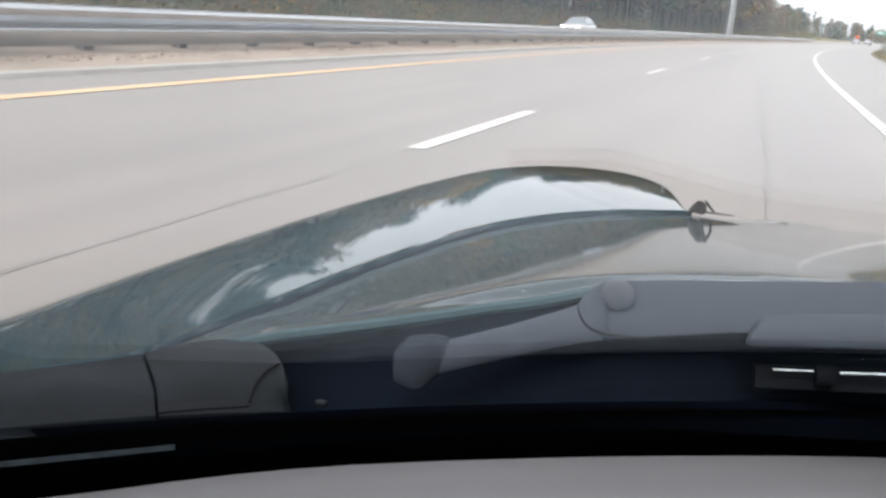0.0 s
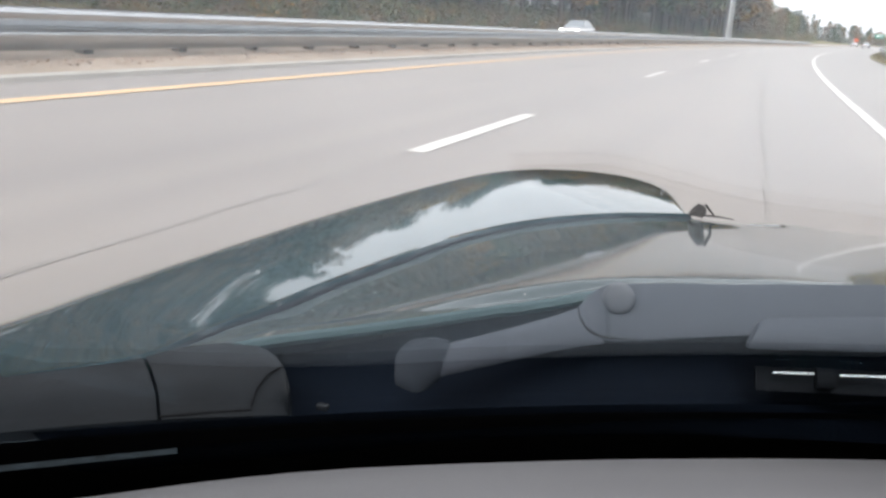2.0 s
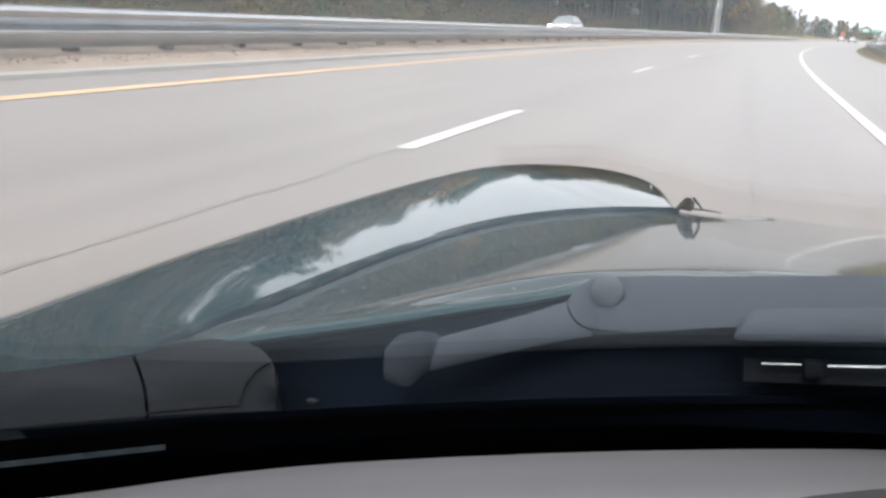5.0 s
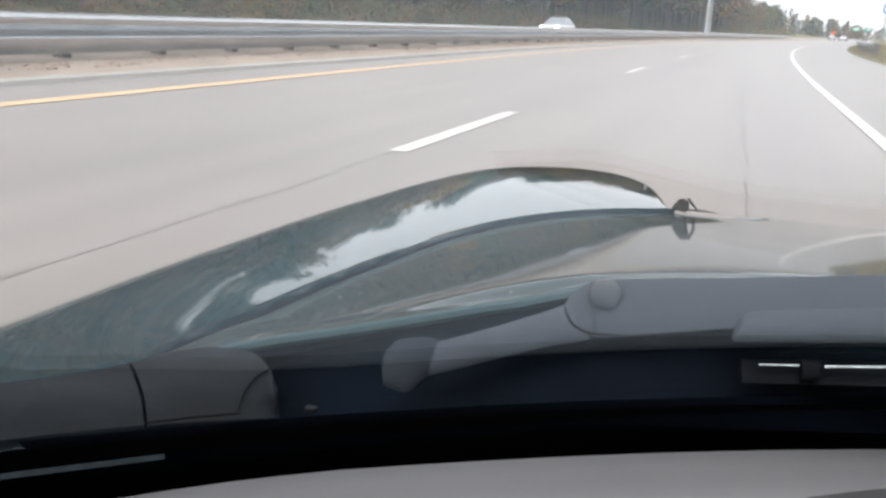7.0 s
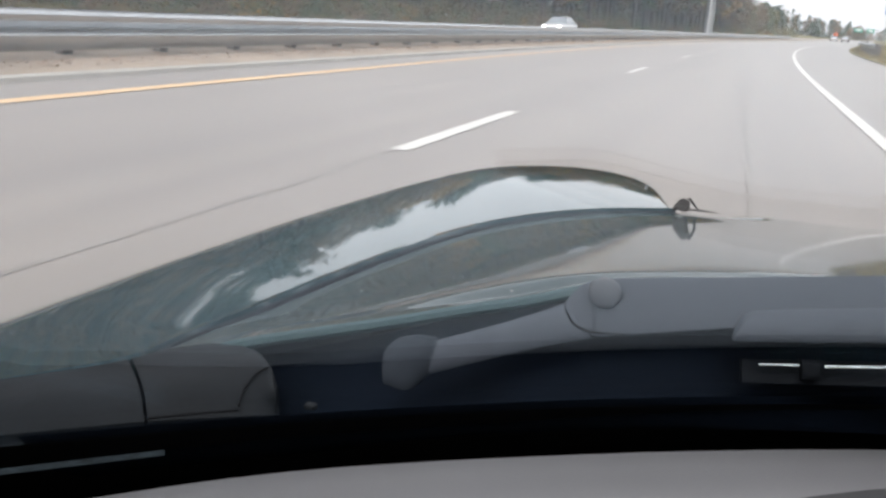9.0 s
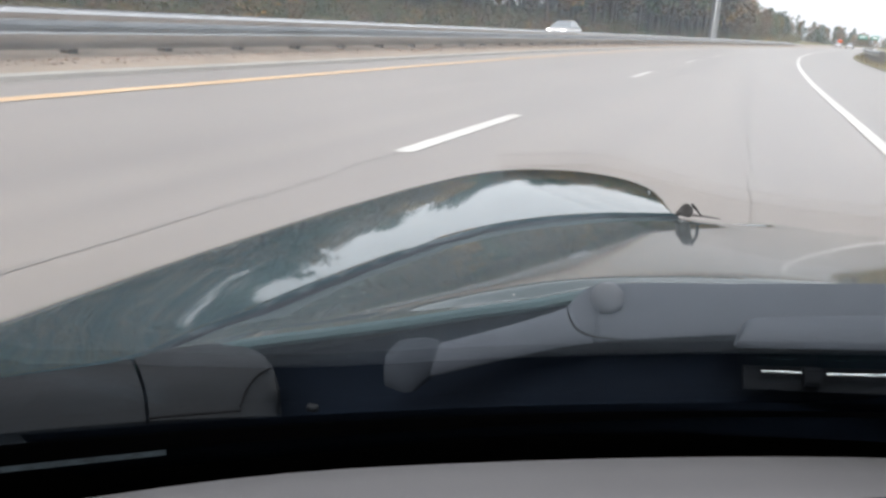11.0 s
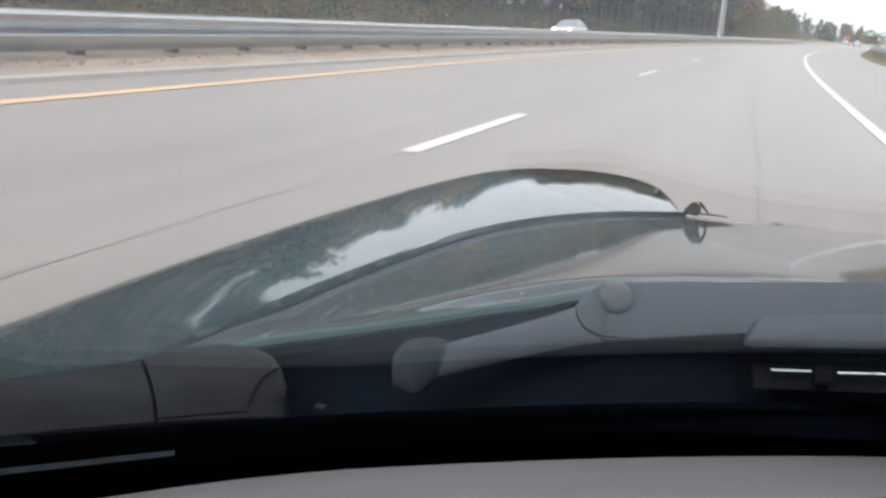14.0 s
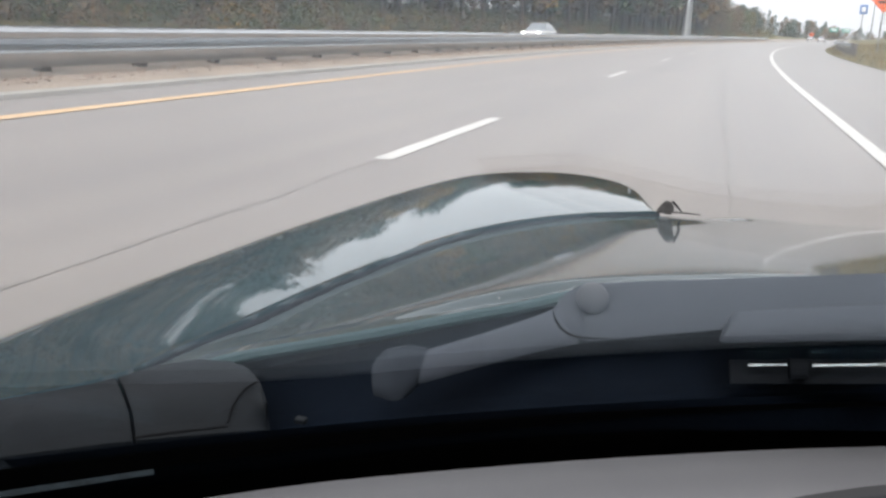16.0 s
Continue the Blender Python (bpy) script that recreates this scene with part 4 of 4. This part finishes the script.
# far woods across the end of the view
for seed, material, label in ((41, LEAF_PINE, "hazy dark green woods in the far distance"), (42, LEAF_BROWN, "hazy brown woods in the far distance")):
    r = np.random.default_rng(seed)
    clumps = []
    for i in range(90):
        x = -60 + i * 2.6 + r.normal(0, 1.5) + max(0, i - 50) * 6
        y, h = 640 + r.normal(0, 14), float(np.interp(x, [0, 15, 65, 85], [17, 16, 8, 6])) * (0.7 + 0.5 * r.random())
        for k in range(12):
            u = 0.15 + 0.85 * k / 11
            clumps.append((np.array([x + r.normal(0, 2.2 * (1.15 - u)), y + r.normal(0, 1.5), h * u]), 1.0 + 1.6 * (1.1 - u)))
    vs, fs = leaf_cloud(r, clumps, 34, 0.42, 1, ([], []))
    tagged(mesh_part("far_woods", vs, fs, material, None), label, "woods", kind="stuff")

# grass on the near verges
vs, fs = [], []
for _ in range(14000):
    side = rng.random() < 0.75
    y = 20 + rng.random() ** 1.5 * 110
    off = 4.7 + rng.random() * 7 if side else -25 - rng.random() * 4
    z = np.interp(off, [-29, -26, -24, 4.6, 6.5, 9.0, 16], [0.7, 0.25, -0.05, -0.04, 0.02, 0.25, 1.2])
    p = beside(off, y, z)
    a, h, w = rng.random() * 6.28, 0.10 + 0.18 * rng.random(), 0.02
    n = len(vs)
    vs += [(p.x - w * math.cos(a), p.y - w * math.sin(a), z), (p.x + w * math.cos(a), p.y + w * math.sin(a), z), (p.x + rng.normal(0, 0.05), p.y + rng.normal(0, 0.05), z + h)]
    fs.append((n, n + 1, n + 2))
tagged(mesh_part("grass", vs, fs, BLADE, None), "tufts of dry brown grass on the verge", "grass", kind="stuff")

# fallen leaves and rusty litter on the median
vs, fs = [], []
for _ in range(6000):
    y = -5 + 75 * rng.random() ** 1.2
    heap = 0.5 + 0.5 * math.sin(y * 0.9) * math.sin(y * 0.37 + 1)
    off = -7.66 - abs(rng.normal(0, 0.16 + 0.25 * heap))
    p = beside(off, y, float(np.interp(-off, [7.6, 7.75, 8.35, 9.2], [0.09, 0.155, 0.215, 0.225])) + 0.008)
    a, k = rng.random() * 6.28, 0.010 + 0.016 * rng.random()
    n = len(vs)
    vs += [(p.x + k * math.cos(a), p.y + k * math.sin(a), p.z), (p.x - k * 0.5 * math.sin(a), p.y + k * 0.5 * math.cos(a), p.z + 0.015), (p.x - k * math.cos(a), p.y - k * math.sin(a), p.z + 0.004), (p.x + k * 0.5 * math.sin(a), p.y - k * 0.5 * math.cos(a), p.z + 0.012)]
    fs.append((n, n + 1, n + 2, n + 3))
tagged(mesh_part("fallen_leaves", vs, fs, LEAF_LITTER, None), "drifts of brown fallen leaves along the kerb", "leaves", kind="stuff")


# ---- mast, signs and traffic ----
mast = thing("sign_mast", "tall pale grey steel mast in the median", "mast")
p = beside(-9.6, 95, 0.15)
part("pole", tube([p, p + Vector((0, 0, 5)), p + Vector((0, 0, 9))], [0.50, 0.45, 0.40], 20), STEEL, mast, "pale galvanised steel pole")
part("base", block(1.3, 1.3, 0.5, Matrix.Translation(p), 0.04), CONCRETE, mast, "square concrete foot")
part("sign_arm", tube([p + Vector((0, 0, 8.5)), p + Vector((-3, 0, 8.7)), p + Vector((-6, 0, 8.7))], [0.22, 0.18, 0.14], 10), STEEL, mast)


def diamond_sign(off, y, size, height, label):
    s = thing("road_sign", label, "road sign", m=Matrix.Translation(beside(off, y, 0)))
    part("board", block(size, 0.02, size, pose(0, 0, height) @ pose(0, 0, 0, 0, 45, 0), 0.006), SIGN_ORANGE, s, "fluorescent orange diamond board")
    part("post", tube([(0, 0.05, -0.2), (0, 0.05, 1.5), (0, 0.05, height + 0.5)], 0.045, 8), STEEL, s, "grey steel post")
    for k, w in ((0.22, 0.5), (0.0, 0.8), (-0.22, 0.5)):
        part("text_bar", block(size * w, 0.006, size * 0.10, pose(0, -0.014, height + k * size)), RUBBER, s, "dark bar of unreadable writing")
    return s


diamond_sign(6.7, 54, 1.2, 3.25, "orange diamond roadworks sign on a steel post")
diamond_sign(-6.9, 330, 1.2, 2.1, "orange diamond roadworks sign beside the median")
blue = thing("service_sign", "small blue service sign on a post", "road sign", m=Matrix.Translation(beside(7.5, 120, 0)))
part("board", block(0.9, 0.02, 1.1, pose(0, 0, 4.6), 0.02), SIGN_BLUE, blue, "blue board")
part("symbol_bar", block(0.5, 0.01, 0.6, pose(0, -0.015, 4.6), 0.02), SIGN_WHITE, blue, "white symbol patch")
part("post", tube([(0, 0.05, -0.2), (0, 0.05, 5.1)], 0.05, 8), STEEL, blue)
gantry = thing("overhead_sign", "green overhead direction boards on a steel gantry", "road sign", m=Matrix.Translation(beside(-2, 600, 0)) @ pose(0, 0, 0, 0, 0, -7))
for x in (-7.5, 7.5):
    part("upright", tube([(x, 0, -0.2), (x, 0, 7.2)], 0.22, 10), STEEL, gantry)
part("crossbeam", block(15.4, 0.5, 0.5, pose(0, 0, 6.9), 0.05), STEEL, gantry)
for x, w in ((-3.6, 5.2), (3.4, 4.6)):
    board = part("board", block(w, 0.1, 2.6, pose(x, -0.35, 6.3), 0.04), SIGN_GREEN, gantry, "green board")
    for k in (0.6, -0.2):
        part("text_bar", block(w * 0.7, 0.04, 0.4, pose(x, -0.42, 6.3 + k)), SIGN_WHITE, board, "pale bar of unreadable writing")
for i, (off, y, h) in enumerate(((14, 480, 24), (24, 500, 30), (38, 500, 27))):
    q = beside(off, y, 0)
    t = thing("transmission_mast", "slender far grey mast above the woods", "mast", "far masts", Matrix.Translation(q))
    part("pole", tube([(0, 0, -0.2), (0, 0, h)], [0.5, 0.22], 8), STEEL, t)
    part("crossarm", tube([(-2.2, 0, h * 0.88), (2.2, 0, h * 0.88)], 0.15, 6), STEEL, t)


def traffic_car(paint, label, lit):
    c = thing("car", label, "car", "passing cars")
    body = []
    for y, low, top, half in ((-2.15, 0.42, 0.62, 0.55), (-2.05, 0.25, 0.78, 0.76), (-1.5, 0.20, 0.88, 0.86), (-0.6, 0.19, 0.92, 0.88), (0.5, 0.19, 0.93, 0.88), (1.4, 0.20, 0.95, 0.87), (2.0, 0.25, 0.92, 0.80), (2.15, 0.42, 0.80, 0.62)):
        h = (top - low) / 2
        body.append([(half * (abs(math.cos(t)) ** 0.45) * (1 if math.cos(t) >= 0 else -1), y, low + h + h * (abs(math.sin(t)) ** 0.5) * (1 if math.sin(t) >= 0 else -1)) for t in span(0, 2 * math.pi, 25)[:-1]])
    bm = sheet(body, close=True)
    bm.verts.ensure_lookup_table()
    bm.faces.new([bm.verts[i] for i in range(24)])
    bm.faces.new([bm.verts[-24 + i] for i in range(24)])
    part("body", bm, paint, c, "smooth painted body")
    cabin = [[(k * (0.80 - 0.30 * u), y0 + (y1 - y0) * u, 0.88 + 0.50 * u - 0.06 * (1 - abs(k)) * 0) for k in span(-1, 1, 9)] for y0, y1, u in ((-1.0, -0.15, 0), (-1.0, -0.15, 0.5), (-1.0, -0.15, 0.97))]
    back = [[(k * (0.80 - 0.30 * u), y0 + (y1 - y0) * u, 0.88 + 0.50 * u) for k in span(-1, 1, 9)] for y0, y1, u in ((1.75, 1.0, 0.97), (1.75, 1.0, 0.5), (1.75, 1.0, 0))]
    part("windscreen", sheet(cabin), WINDOW, c, "dark windscreen")
    part("rear_window", sheet(back), WINDOW, c)
    part("roof", sheet([[(k * 0.52, y, 1.385 + 0.05 * math.sin(math.pi * v) + 0.02 * (1 - k * k)) for k in span(-1, 1, 9)] for v, y in zip(span(0, 1, 7), span(-0.2, 1.05, 7))]), paint, c)
    for sx in (-1, 1):
        part("side_window", sheet([[(sx * 0.80, -1.0, 0.88), (sx * 0.80, 1.75, 0.88)], [(sx * 0.65, -0.58, 1.13), (sx * 0.65, 1.38, 1.13)], [(sx * 0.515, -0.17, 1.38), (sx * 0.515, 1.02, 1.38)]]), WINDOW, c)
        for y in (-1.35, 1.35):
            w = part("wheel", tube([(sx * 0.68, y, 0.31), (sx * 0.89, y, 0.31)], 0.31, 20), TYRE, c, "black tyre")
            part("rim", tube([(sx * 0.87, y, 0.31), (sx * 0.90, y, 0.31)], 0.19, 14), STEEL, w)
        part("headlamp", block(0.30, 0.14, 0.14, pose(sx * 0.56, -2.07, 0.66), 0.04), LAMP_WHITE if lit else SIGN_WHITE, c, "lit white headlamp")
        part("tail_lamp", block(0.26, 0.10, 0.14, pose(sx * 0.58, 2.06, 0.76), 0.03), LAMP_RED, c, "red tail lamp")
    part("bumper", block(1.5, 0.16, 0.16, pose(0, -2.08, 0.42), 0.05), paint, c)
    return c


def park(c, off, y, back=False):
    q, (_, s) = beside(off, y, 0.02), way(y)
    c.matrix_basis = pose(q.x, q.y, q.z, 0, 0, -math.degrees(s) + (180 if back else 0))


first = traffic_car(SILVER, "pale silver car on the far carriageway, headlamps lit", True)
park(first, -15.2, 61)
ahead = copy_thing(first, Matrix())
ahead["label"] = "pale silver car far ahead on the highway"
park(ahead, -0.4, 230, True)
other = copy_thing(first, Matrix())
other["label"] = "pale silver car far ahead in the outer lane"
park(other, -4.2, 260, True)
